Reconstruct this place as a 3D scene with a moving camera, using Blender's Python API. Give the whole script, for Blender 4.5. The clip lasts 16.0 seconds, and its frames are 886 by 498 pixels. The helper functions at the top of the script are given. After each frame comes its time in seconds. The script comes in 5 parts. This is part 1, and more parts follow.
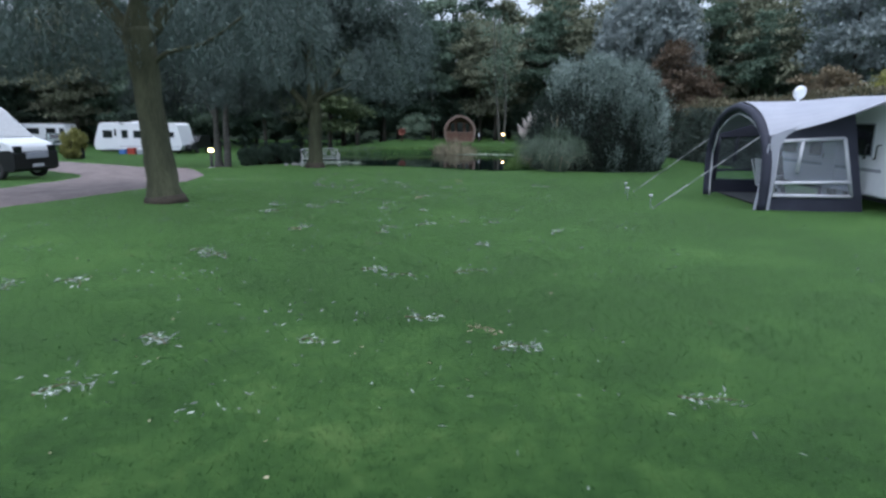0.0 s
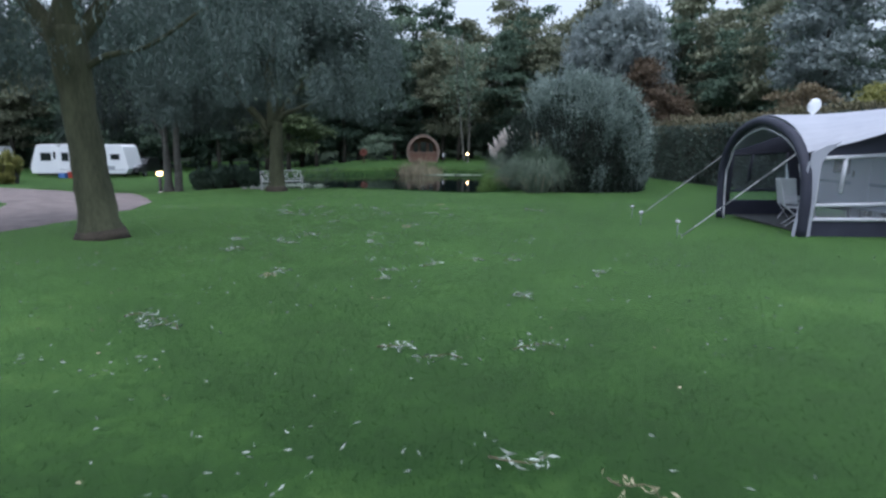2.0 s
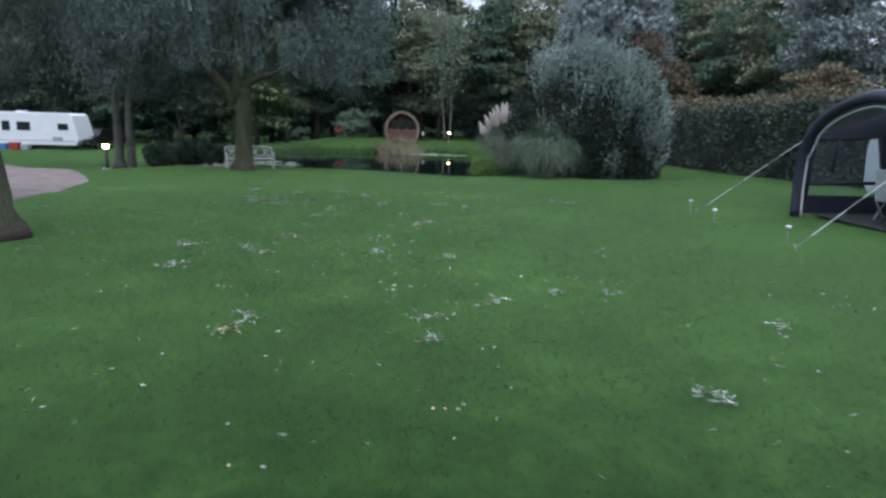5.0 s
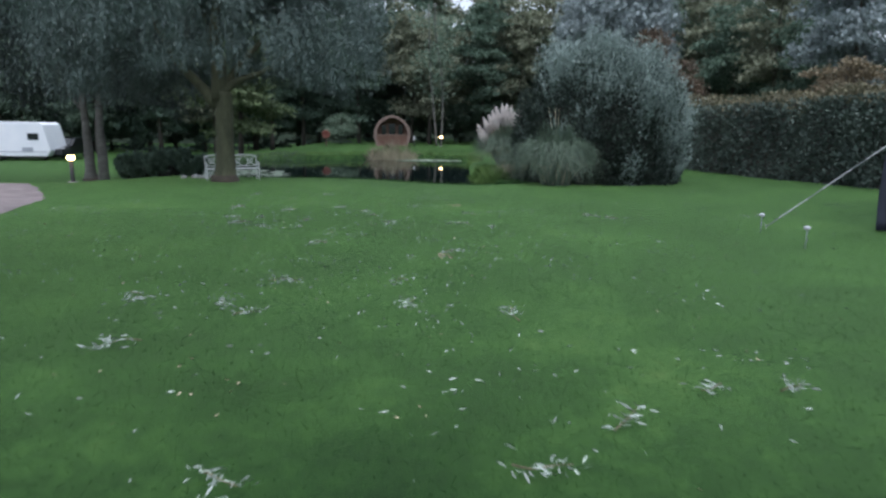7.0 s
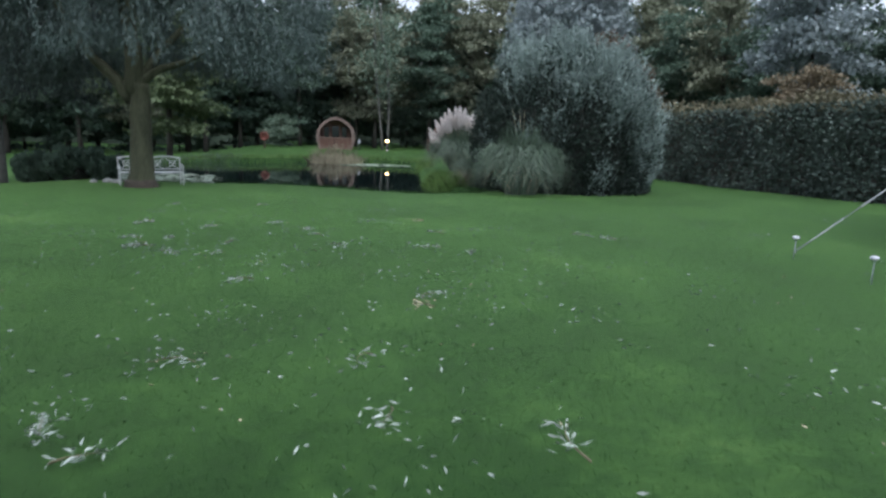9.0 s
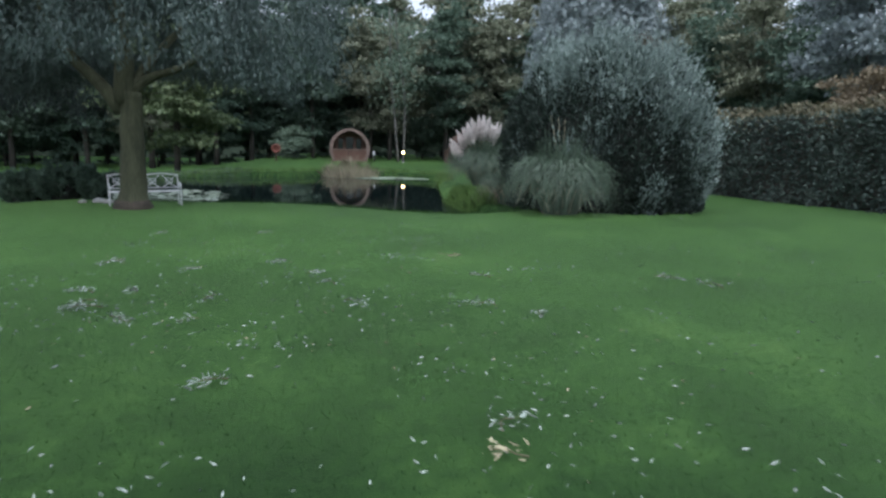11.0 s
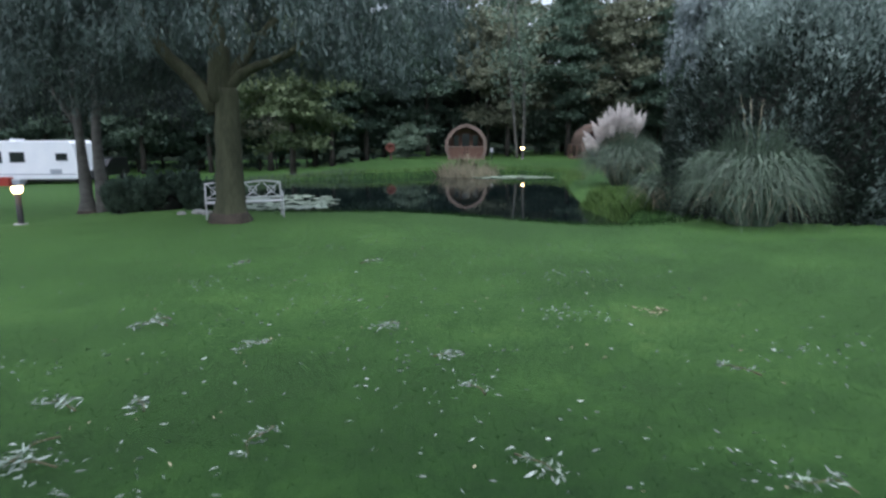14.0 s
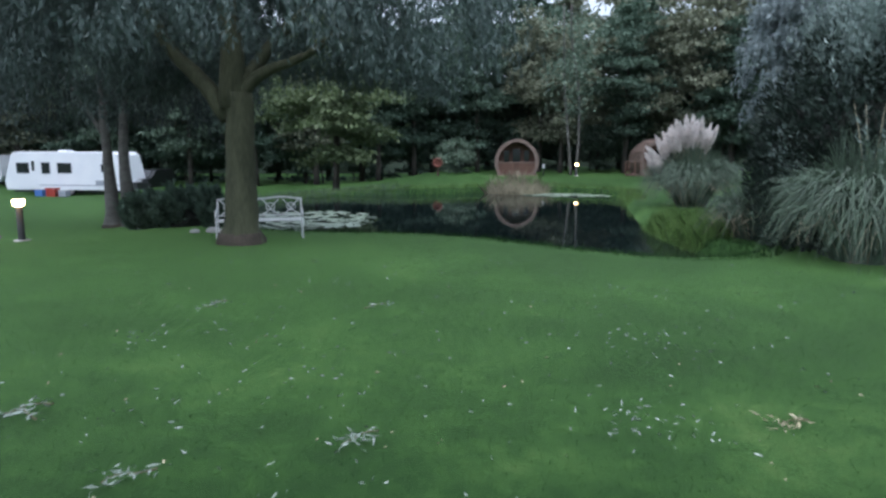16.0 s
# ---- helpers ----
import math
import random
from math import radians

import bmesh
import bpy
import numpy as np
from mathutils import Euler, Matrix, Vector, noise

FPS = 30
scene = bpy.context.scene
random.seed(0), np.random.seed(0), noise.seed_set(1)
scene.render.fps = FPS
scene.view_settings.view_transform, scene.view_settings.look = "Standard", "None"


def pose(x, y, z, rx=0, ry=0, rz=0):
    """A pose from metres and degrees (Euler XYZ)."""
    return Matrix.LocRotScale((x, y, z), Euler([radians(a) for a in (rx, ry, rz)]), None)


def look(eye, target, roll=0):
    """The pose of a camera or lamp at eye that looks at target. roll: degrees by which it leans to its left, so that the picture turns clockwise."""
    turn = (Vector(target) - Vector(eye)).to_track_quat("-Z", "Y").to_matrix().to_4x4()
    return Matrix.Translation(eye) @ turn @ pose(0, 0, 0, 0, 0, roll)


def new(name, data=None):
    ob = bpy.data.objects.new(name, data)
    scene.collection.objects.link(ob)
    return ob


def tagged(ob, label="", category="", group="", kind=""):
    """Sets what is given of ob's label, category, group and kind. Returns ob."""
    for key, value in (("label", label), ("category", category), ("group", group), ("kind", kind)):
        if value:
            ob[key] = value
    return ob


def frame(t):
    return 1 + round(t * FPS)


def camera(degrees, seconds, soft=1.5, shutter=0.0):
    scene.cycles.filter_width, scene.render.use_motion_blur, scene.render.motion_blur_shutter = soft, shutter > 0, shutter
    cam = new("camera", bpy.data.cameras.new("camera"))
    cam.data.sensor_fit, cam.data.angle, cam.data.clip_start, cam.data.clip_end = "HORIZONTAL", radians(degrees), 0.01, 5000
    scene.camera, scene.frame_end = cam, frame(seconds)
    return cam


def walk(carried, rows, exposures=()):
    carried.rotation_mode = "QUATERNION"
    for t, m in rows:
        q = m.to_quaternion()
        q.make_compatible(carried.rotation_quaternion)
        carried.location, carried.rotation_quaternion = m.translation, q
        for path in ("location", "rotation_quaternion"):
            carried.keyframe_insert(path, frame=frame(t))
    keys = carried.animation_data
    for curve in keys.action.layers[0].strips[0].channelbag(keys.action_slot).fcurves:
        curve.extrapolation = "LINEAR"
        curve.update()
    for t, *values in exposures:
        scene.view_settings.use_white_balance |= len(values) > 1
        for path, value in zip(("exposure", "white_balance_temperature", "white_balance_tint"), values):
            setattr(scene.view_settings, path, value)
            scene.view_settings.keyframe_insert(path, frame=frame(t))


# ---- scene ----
cam = camera(70.4, 16.0, soft=2.6, shutter=0.5)
PATH = [
    (0.0, pose(1.665, -4.960, 1.645, 78.60, -0.41, 5.84)),
    (0.5, pose(1.391, -4.465, 1.604, 78.43, -0.74, 4.02)),
    (1.0, pose(1.105, -3.930, 1.608, 78.98, -0.62, 2.42)),
    (1.5, pose(0.913, -3.413, 1.600, 79.66, -0.27, 3.03)),
    (2.0, pose(0.702, -2.847, 1.578, 80.42, -0.07, 1.85)),
    (2.5, pose(0.551, -2.292, 1.548, 79.85, -1.19, 1.50)),
    (3.0, pose(0.364, -1.750, 1.527, 79.59, -1.49, 2.19)),
    (3.5, pose(0.228, -1.176, 1.532, 80.01, -1.61, 1.48)),
    (4.0, pose(0.090, -0.636, 1.489, 78.99, -1.92, 0.64)),
    (6.5, pose(-0.763, 2.205, 1.423, 78.50, -0.55, -2.01)),
    (7.0, pose(-0.847, 2.767, 1.405, 79.01, -0.66, -2.05)),
    (7.5, pose(-0.941, 3.376, 1.378, 79.14, -1.20, -3.25)),
    (8.0, pose(-0.990, 3.996, 1.345, 79.03, -1.61, -3.56)),
    (8.5, pose(-1.042, 4.664, 1.283, 78.90, -2.22, -5.38)),
    (9.0, pose(-1.062, 5.175, 1.301, 79.55, -1.63, -7.16)),
    (11.5, pose(-1.270, 8.178, 1.350, 80.39, -0.75, -4.88)),
    (12.0, pose(-1.368, 8.701, 1.321, 79.50, -0.12, -3.11)),
    (12.5, pose(-1.487, 9.319, 1.323, 79.94, 0.50, -0.82)),
    (13.0, pose(-1.569, 9.907, 1.295, 79.67, 0.37, 0.05)),
    (13.5, pose(-1.631, 10.500, 1.317, 79.99, 0.96, 1.57)),
    (14.0, pose(-1.655, 11.018, 1.329, 80.00, 0.55, 4.06)),
    (14.5, pose(-1.690, 11.596, 1.322, 80.09, 0.82, 4.93)),
    (15.0, pose(-1.646, 12.101, 1.312, 80.87, 0.87, 6.98)),
    (15.5, pose(-1.639, 12.661, 1.286, 81.07, -0.01, 7.62)),
    (16.0, pose(-1.563, 13.166, 1.269, 81.41, 0.02, 8.81)),
]
EXPOSURE = 0.84
walk(cam, PATH, exposures=[(0.0, EXPOSURE - 0.22, 5600, 10), (4.0, EXPOSURE - 0.17, 5700, 10), (9.0, EXPOSURE, 5800, 10), (12.5, EXPOSURE, 5800, 10), (16.0, EXPOSURE + 0.06, 5600, 10)])

# ---- sky and light: overcast dusk ----
world = bpy.data.worlds.new("sky")
scene.world = world
world.use_nodes = True
_nt = world.node_tree
_sky = _nt.nodes.new("ShaderNodeTexSky")
_sky.sky_type, _sky.sun_disc = "NISHITA", False
_sky.sun_elevation, _sky.sun_rotation = radians(68), radians(200)
_sky.air_density, _sky.dust_density, _sky.ozone_density = 1.0, 6.0, 1.0
_bg = _nt.nodes["Background"]
_bg.inputs["Strength"].default_value = 0.075
_cl = _nt.nodes.new("ShaderNodeHueSaturation")
_cl.inputs["Saturation"].default_value = 0.45
_nt.links.new(_sky.outputs["Color"], _cl.inputs["Color"])
_nt.links.new(_cl.outputs["Color"], _bg.inputs["Color"])
# even cloud cover over the whole dome
_cloud = _nt.nodes.new("ShaderNodeBackground")
_cloud.inputs["Color"].default_value, _cloud.inputs["Strength"].default_value = (0.86, 0.92, 1.0, 1), 0.42
_add = _nt.nodes.new("ShaderNodeAddShader")
_nt.links.new(_bg.outputs[0], _add.inputs[0])
_nt.links.new(_cloud.outputs[0], _add.inputs[1])
_nt.links.new(_add.outputs[0], _nt.nodes["World Output"].inputs["Surface"])
_sun = bpy.data.lights.new("sun", "SUN")
_sun.energy, _sun.angle, _sun.color = 0.7, radians(40), (1.0, 0.98, 0.95)
_so = new("sun", _sun)
_so.matrix_world = look((6, 4, 80), (0, 20, 0))


# ---- materials ----
def material(name, a, b, scale=5.0, rough=0.7, bump=0.2, fine=60.0, metal=0.0, island=0.0, through_light=0.0, stretch=(1, 1, 1), stain=None, spec=0.5):
    """Two colours mixed by noise at two scales, with fine relief; island varies piece by piece."""
    m = bpy.data.materials.new(name)
    m.use_nodes = True
    nt = m.node_tree
    bs = nt.nodes["Principled BSDF"]
    co = nt.nodes.new("ShaderNodeTexCoord")
    mp = nt.nodes.new("ShaderNodeMapping")
    mp.inputs["Scale"].default_value = stretch
    nt.links.new(co.outputs["Object"], mp.inputs["Vector"])
    n1 = nt.nodes.new("ShaderNodeTexNoise")
    n1.inputs["Scale"].default_value, n1.inputs["Detail"].default_value = scale, 6
    n2 = nt.nodes.new("ShaderNodeTexNoise")
    n2.inputs["Scale"].default_value, n2.inputs["Detail"].default_value = fine, 4
    for n in (n1, n2):
        nt.links.new(mp.outputs["Vector"], n.inputs["Vector"])
    mix = nt.nodes.new("ShaderNodeMath")
    mix.operation = "MULTIPLY_ADD"
    mix.inputs[1].default_value = 0.4
    ad = nt.nodes.new("ShaderNodeMath")
    ad.operation = "MULTIPLY"
    ad.inputs[1].default_value = 0.6
    nt.links.new(n1.outputs["Fac"], ad.inputs[0])
    nt.links.new(n2.outputs["Fac"], mix.inputs[0])
    nt.links.new(ad.outputs[0], mix.inputs[2])
    fac = mix.outputs[0]
    ramp = nt.nodes.new("ShaderNodeValToRGB")
    ramp.color_ramp.elements[0].position, ramp.color_ramp.elements[1].position = 0.32, 0.68
    ramp.color_ramp.elements[0].color, ramp.color_ramp.elements[1].color = (*a, 1), (*b, 1)
    if stain:
        e = ramp.color_ramp.elements.new(0.9)
        e.color = (*stain, 1)
    nt.links.new(fac, ramp.inputs["Fac"])
    col = ramp.outputs["Color"]
    if island:
        ge = nt.nodes.new("ShaderNodeNewGeometry")
        hs = nt.nodes.new("ShaderNodeHueSaturation")
        mr = nt.nodes.new("ShaderNodeMapRange")
        mr.inputs["To Min"].default_value, mr.inputs["To Max"].default_value = 1 - island, 1 + island
        nt.links.new(ge.outputs["Random Per Island"], mr.inputs["Value"])
        nt.links.new(mr.outputs["Result"], hs.inputs["Value"])
        nt.links.new(col, hs.inputs["Color"])
        col = hs.outputs["Color"]
    nt.links.new(col, bs.inputs["Base Color"])
    bs.inputs["Roughness"].default_value, bs.inputs["Metallic"].default_value = rough, metal
    bs.inputs["Specular IOR Level"].default_value = spec
    if bump:
        bp = nt.nodes.new("ShaderNodeBump")
        bp.inputs["Strength"].default_value, bp.inputs["Distance"].default_value = bump, 0.03
        nt.links.new(n2.outputs["Fac"], bp.inputs["Height"])
        nt.links.new(bp.outputs["Normal"], bs.inputs["Normal"])
    if through_light:
        tr = nt.nodes.new("ShaderNodeBsdfTranslucent")
        nt.links.new(col, tr.inputs["Color"])
        ms = nt.nodes.new("ShaderNodeMixShader")
        ms.inputs["Fac"].default_value = through_light
        nt.links.new(bs.outputs[0], ms.inputs[1])
        nt.links.new(tr.outputs[0], ms.inputs[2])
        nt.links.new(ms.outputs[0], nt.nodes["Material Output"].inputs["Surface"])
    return m


def glass(name, tint, rough=0.03, alpha=0.35):
    """Thin clear or tinted sheet: part see-through, part glossy."""
    m = bpy.data.materials.new(name)
    m.use_nodes = True
    nt = m.node_tree
    tp = nt.nodes.new("ShaderNodeBsdfTransparent")
    tp.inputs["Color"].default_value = (*tint, 1)
    ms = nt.nodes.new("ShaderNodeMixShader")
    ms.inputs["Fac"].default_value = alpha
    bs = nt.nodes["Principled BSDF"]
    bs.inputs["Base Color"].default_value = (*[0.4 * c for c in tint], 1)
    bs.inputs["Roughness"].default_value = rough
    nt.links.new(tp.outputs[0], ms.inputs[1])
    nt.links.new(bs.outputs[0], ms.inputs[2])
    nt.links.new(ms.outputs[0], nt.nodes["Material Output"].inputs["Surface"])
    return m


def lamp_glow(name, color, strength):
    m = bpy.data.materials.new(name)
    m.use_nodes = True
    bs = m.node_tree.nodes["Principled BSDF"]
    bs.inputs["Base Color"].default_value = (0.8, 0.7, 0.5, 1)
    bs.inputs["Emission Color"].default_value = (*color, 1)
    bs.inputs["Emission Strength"].default_value = strength
    return m


def lawn_material(name="lawn", sheen=0.58):
    """Mown grass: broad worn and lush patches, mid tufts, fine blades."""
    m = bpy.data.materials.new(name)
    m.use_nodes = True
    nt = m.node_tree
    bs = nt.nodes["Principled BSDF"]
    co = nt.nodes.new("ShaderNodeTexCoord")
    levels = []
    for s, d in ((0.22, 3), (1.3, 5), (9.0, 5), (140.0, 3)):
        n = nt.nodes.new("ShaderNodeTexNoise")
        n.inputs["Scale"].default_value, n.inputs["Detail"].default_value = s, d
        nt.links.new(co.outputs["Object"], n.inputs["Vector"])
        levels.append(n.outputs["Fac"])
    total = None
    for out, w in zip(levels, (0.34, 0.26, 0.20, 0.20)):
        k = nt.nodes.new("ShaderNodeMath")
        k.operation = "MULTIPLY_ADD"
        k.inputs[1].default_value = w
        nt.links.new(out, k.inputs[0])
        if total is None:
            k.inputs[2].default_value = 0.0
        else:
            nt.links.new(total, k.inputs[2])
        total = k.outputs[0]
    ramp = nt.nodes.new("ShaderNodeValToRGB")
    el = ramp.color_ramp.elements
    el[0].position, el[0].color = 0.42, (0.0074, 0.0232, 0.0053, 1)
    el[1].position, el[1].color = 0.50, (0.0140, 0.0406, 0.0080, 1)
    e = el.new(0.56)
    e.color = (0.0280, 0.0673, 0.0138, 1)
    e = el.new(0.63)
    e.color = (0.0627, 0.1067, 0.0286, 1)
    nt.links.new(total, ramp.inputs["Fac"])
    nt.links.new(ramp.outputs["Color"], bs.inputs["Base Color"])
    bs.inputs["Roughness"].default_value = 0.85
    bs.inputs["Specular IOR Level"].default_value = 0.15
    bs.inputs["Sheen Weight"].default_value, bs.inputs["Sheen Roughness"].default_value = sheen, 0.27
    bs.inputs["Sheen Tint"].default_value = (0.46, 0.82, 0.24, 1)
    bp = nt.nodes.new("ShaderNodeBump")
    bp.inputs["Strength"].default_value, bp.inputs["Distance"].default_value = 0.4, 0.02
    nt.links.new(levels[3], bp.inputs["Height"])
    nt.links.new(bp.outputs["Normal"], bs.inputs["Normal"])
    return m


M_LAWN = lawn_material()
M_BLADE = material("grass_blade", (0.022, 0.062, 0.017), (0.066, 0.134, 0.038), 0.6, 0.6, 0, 8, island=0.25, through_light=0.5, spec=0.2)
M_GRAVEL = material("gravel", (0.13, 0.105, 0.105), (0.27, 0.225, 0.22), 2.0, 0.9, 0.8, 45, stain=(0.10, 0.12, 0.06))
M_BARK = material("willow_bark", (0.036, 0.039, 0.021), (0.106, 0.111, 0.063), 4, 0.95, 1.0, 26, stretch=(1, 1, 0.22), stain=(0.07, 0.095, 0.035))
M_SOIL = material("root_bark", (0.032, 0.028, 0.020), (0.085, 0.068, 0.050), 6, 0.95, 0.9, 30)
M_BIRCH = material("birch_bark", (0.064, 0.062, 0.054), (0.160, 0.156, 0.140), 3, 0.9, 0.5, 25, stretch=(1, 1, 2))
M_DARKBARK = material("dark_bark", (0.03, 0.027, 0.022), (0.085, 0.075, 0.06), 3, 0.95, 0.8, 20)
M_WILLOW = material("willow_leaf", (0.047, 0.073, 0.061), (0.147, 0.194, 0.176), 0.5, 0.55, 0, 6, island=0.2, through_light=0.1, spec=0.35)
M_SHRUB = material("silver_shrub_leaf", (0.110, 0.150, 0.130), (0.310, 0.380, 0.350), 0.6, 0.55, 0, 6, island=0.18, through_light=0.08, spec=0.35)
# near-black green holds the shade beneath the silver shoots
M_SHRUBIN = material("shade_shrub_leaf", (0.009, 0.017, 0.012), (0.036, 0.056, 0.042), 0.9, 0.6, 0, 6, island=0.2, spec=0.3)
M_SILVER = material("silver_leaf", (0.150, 0.185, 0.182), (0.30, 0.35, 0.355), 0.4, 0.6, 0, 5, island=0.2, through_light=0.25)
M_WOOD_A = material("wood_leaf_dark", (0.048, 0.084, 0.062), (0.144, 0.204, 0.144), 0.3, 0.65, 0, 4, island=0.15, through_light=0.2, spec=0.25)
M_WOOD_B = material("wood_leaf_green", (0.086, 0.132, 0.094), (0.207, 0.270, 0.193), 0.3, 0.65, 0, 4, island=0.15, through_light=0.2, spec=0.25)
M_WOOD_C = material("wood_leaf_olive", (0.127, 0.143, 0.094), (0.248, 0.264, 0.182), 0.3, 0.65, 0, 4, island=0.15, through_light=0.2, spec=0.25)
M_LIGHTTREE = material("young_tree_leaf", (0.081, 0.119, 0.053), (0.183, 0.234, 0.111), 0.5, 0.6, 0, 5, island=0.18, through_light=0.3)
M_RUST = material("rusty_leaf", (0.075, 0.056, 0.038), (0.15, 0.108, 0.072), 0.5, 0.7, 0, 5, island=0.3, through_light=0.25)
M_BROWN = material("brown_leaf", (0.125, 0.100, 0.062), (0.25, 0.205, 0.130), 0.5, 0.7, 0, 5, island=0.25, through_light=0.2)
# dark green that holds the shade deep in the wood
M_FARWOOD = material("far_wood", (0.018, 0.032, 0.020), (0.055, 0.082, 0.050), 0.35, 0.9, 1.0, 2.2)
M_BLACKPAINT = material("black_paint", (0.010, 0.011, 0.012), (0.018, 0.019, 0.021), 3, 0.3, 0, 30, spec=0.3)
M_GREYGREEN = material("grey_green_paint", (0.11, 0.15, 0.15), (0.16, 0.20, 0.20), 3, 0.3, 0, 30)
# near-black colour standing for the shade inside shrubs
M_CORE = material("core_shade", (0.007, 0.008, 0.006), (0.020, 0.024, 0.017), 3, 0.95, 1.0, 9)
# willow leaf coloured darker, holding the shade of the canopy overhead
M_WILLOWSHADE = material("shaded_willow_leaf", (0.024, 0.038, 0.033), (0.074, 0.099, 0.088), 0.5, 0.6, 0, 6, island=0.2, through_light=0.08, spec=0.3)
M_HEDGE = material("hedge_leaf", (0.042, 0.064, 0.054), (0.092, 0.122, 0.098), 0.4, 0.6, 0, 5, island=0.2, spec=0.3)
M_HEDGETOP = material("hedge_top_leaf", (0.085, 0.085, 0.050), (0.185, 0.165, 0.095), 0.4, 0.7, 0, 5, island=0.3)
M_YELLOW = material("yellow_leaf", (0.17, 0.18, 0.05), (0.36, 0.35, 0.12), 1, 0.6, 0, 6, island=0.35, through_light=0.3)
M_PAMPAS = material("pampas_blade", (0.035, 0.062, 0.035), (0.156, 0.211, 0.148), 1.5, 0.55, 0, 10, island=0.6, through_light=0.2)
M_DRY = material("dry_blade", (0.20, 0.18, 0.11), (0.38, 0.34, 0.24), 1.5, 0.8, 0, 10, island=0.4)
M_PLUME = material("pampas_plume", (0.76, 0.70, 0.67), (0.90, 0.86, 0.83), 4, 0.9, 0, 20, island=0.08, through_light=0.35)
M_MARSH = material("bank_grass", (0.075, 0.15, 0.032), (0.17, 0.27, 0.075), 1.2, 0.7, 0, 9, island=0.4, through_light=0.3)
M_LILY = material("lily_pad", (0.14, 0.20, 0.13), (0.34, 0.38, 0.31), 2, 0.35, 0.1, 15, island=0.35)
M_FALLEN = material("fallen_leaf", (0.15, 0.20, 0.14), (0.47, 0.51, 0.48), 3, 0.55, 0, 30, island=0.5, spec=0.4)
M_FALLENY = material("yellowed_leaf", (0.30, 0.27, 0.16), (0.48, 0.43, 0.28), 3, 0.6, 0, 30, island=0.25)
M_TWIG = material("twig", (0.10, 0.085, 0.05), (0.20, 0.17, 0.10), 6, 0.9, 0.4, 40)
M_WHITE = material("white_gelcoat", (0.70, 0.72, 0.77), (0.80, 0.81, 0.84), 1.0, 0.35, 0.02, 12)
M_WHITEMETAL = material("white_painted_iron", (0.62, 0.63, 0.62), (0.80, 0.80, 0.79), 5, 0.5, 0.15, 60)
M_DARKGLASS = material("dark_window", (0.012, 0.014, 0.017), (0.02, 0.022, 0.026), 2, 0.08, 0, 10)
M_BLACK = material("black_plastic", (0.016, 0.017, 0.019), (0.032, 0.034, 0.037), 4, 0.55, 0.15, 50)
M_RUBBER = material("tyre_rubber", (0.018, 0.018, 0.018), (0.035, 0.035, 0.035), 6, 0.85, 0.3, 60)
M_RIM = material("wheel_rim", (0.42, 0.43, 0.45), (0.55, 0.56, 0.58), 5, 0.35, 0.05, 40, metal=0.7)
M_GREYTRIM = material("grey_decal", (0.28, 0.30, 0.35), (0.36, 0.38, 0.43), 3, 0.4, 0, 20)
M_TENT = material("charcoal_awning_cloth", (0.018, 0.020, 0.036), (0.034, 0.037, 0.060), 2.5, 0.75, 0.25, 90)
M_ROOF = material("pale_grey_awning_roof", (0.30, 0.31, 0.37), (0.40, 0.41, 0.47), 1.8, 0.6, 0.15, 80)
M_TRIM = material("light_grey_awning_trim", (0.48, 0.49, 0.54), (0.62, 0.63, 0.67), 3, 0.6, 0.1, 60)
M_VINYLCLEAR = glass("clear_vinyl", (0.86, 0.90, 0.93), 0.1, 0.10)
M_VINYL = glass("clear_window_vinyl", (0.86, 0.89, 0.95), 0.10, 0.20)
M_WEB = material("white_webbing", (0.40, 0.41, 0.43), (0.55, 0.56, 0.58), 12, 0.8, 0.2, 120)
M_WEBD = material("grey_webbing", (0.14, 0.15, 0.16), (0.22, 0.23, 0.24), 12, 0.8, 0.2, 120)
M_CEDAR = material("cedar_shingle", (0.070, 0.046, 0.035), (0.15, 0.102, 0.080), 3, 0.8, 0.4, 35, stretch=(1, 0.3, 1))
M_CEDARPALE = material("pale_cedar_trim", (0.14, 0.098, 0.080), (0.23, 0.168, 0.14), 4, 0.75, 0.3, 35)
M_CEDARFRONT = material("red_cedar_boards", (0.10, 0.052, 0.036), (0.17, 0.092, 0.066), 3, 0.75, 0.3, 30, stretch=(6, 6, 0.6))
M_DECK = material("deck_boards", (0.11, 0.07, 0.05), (0.20, 0.14, 0.10), 3, 0.85, 0.4, 30)
M_RED = material("red_plastic", (0.300, 0.030, 0.024), (0.372, 0.054, 0.036), 3, 0.45, 0.05, 30)
M_ORANGE = material("lifebuoy_red", (0.144, 0.045, 0.030), (0.192, 0.066, 0.048), 3, 0.5, 0.05, 30)
M_BLUE = material("blue_plastic", (0.06, 0.14, 0.42), (0.10, 0.22, 0.55), 3, 0.4, 0.05, 30)
M_POST = material("dark_post", (0.020, 0.021, 0.020), (0.045, 0.046, 0.043), 6, 0.6, 0.2, 50)
M_GLOW = lamp_glow("lamp_glow", (1.0, 0.62, 0.26), 11.0)
M_STONE = material("pale_stone", (0.32, 0.31, 0.29), (0.52, 0.51, 0.48), 5, 0.85, 0.5, 40)


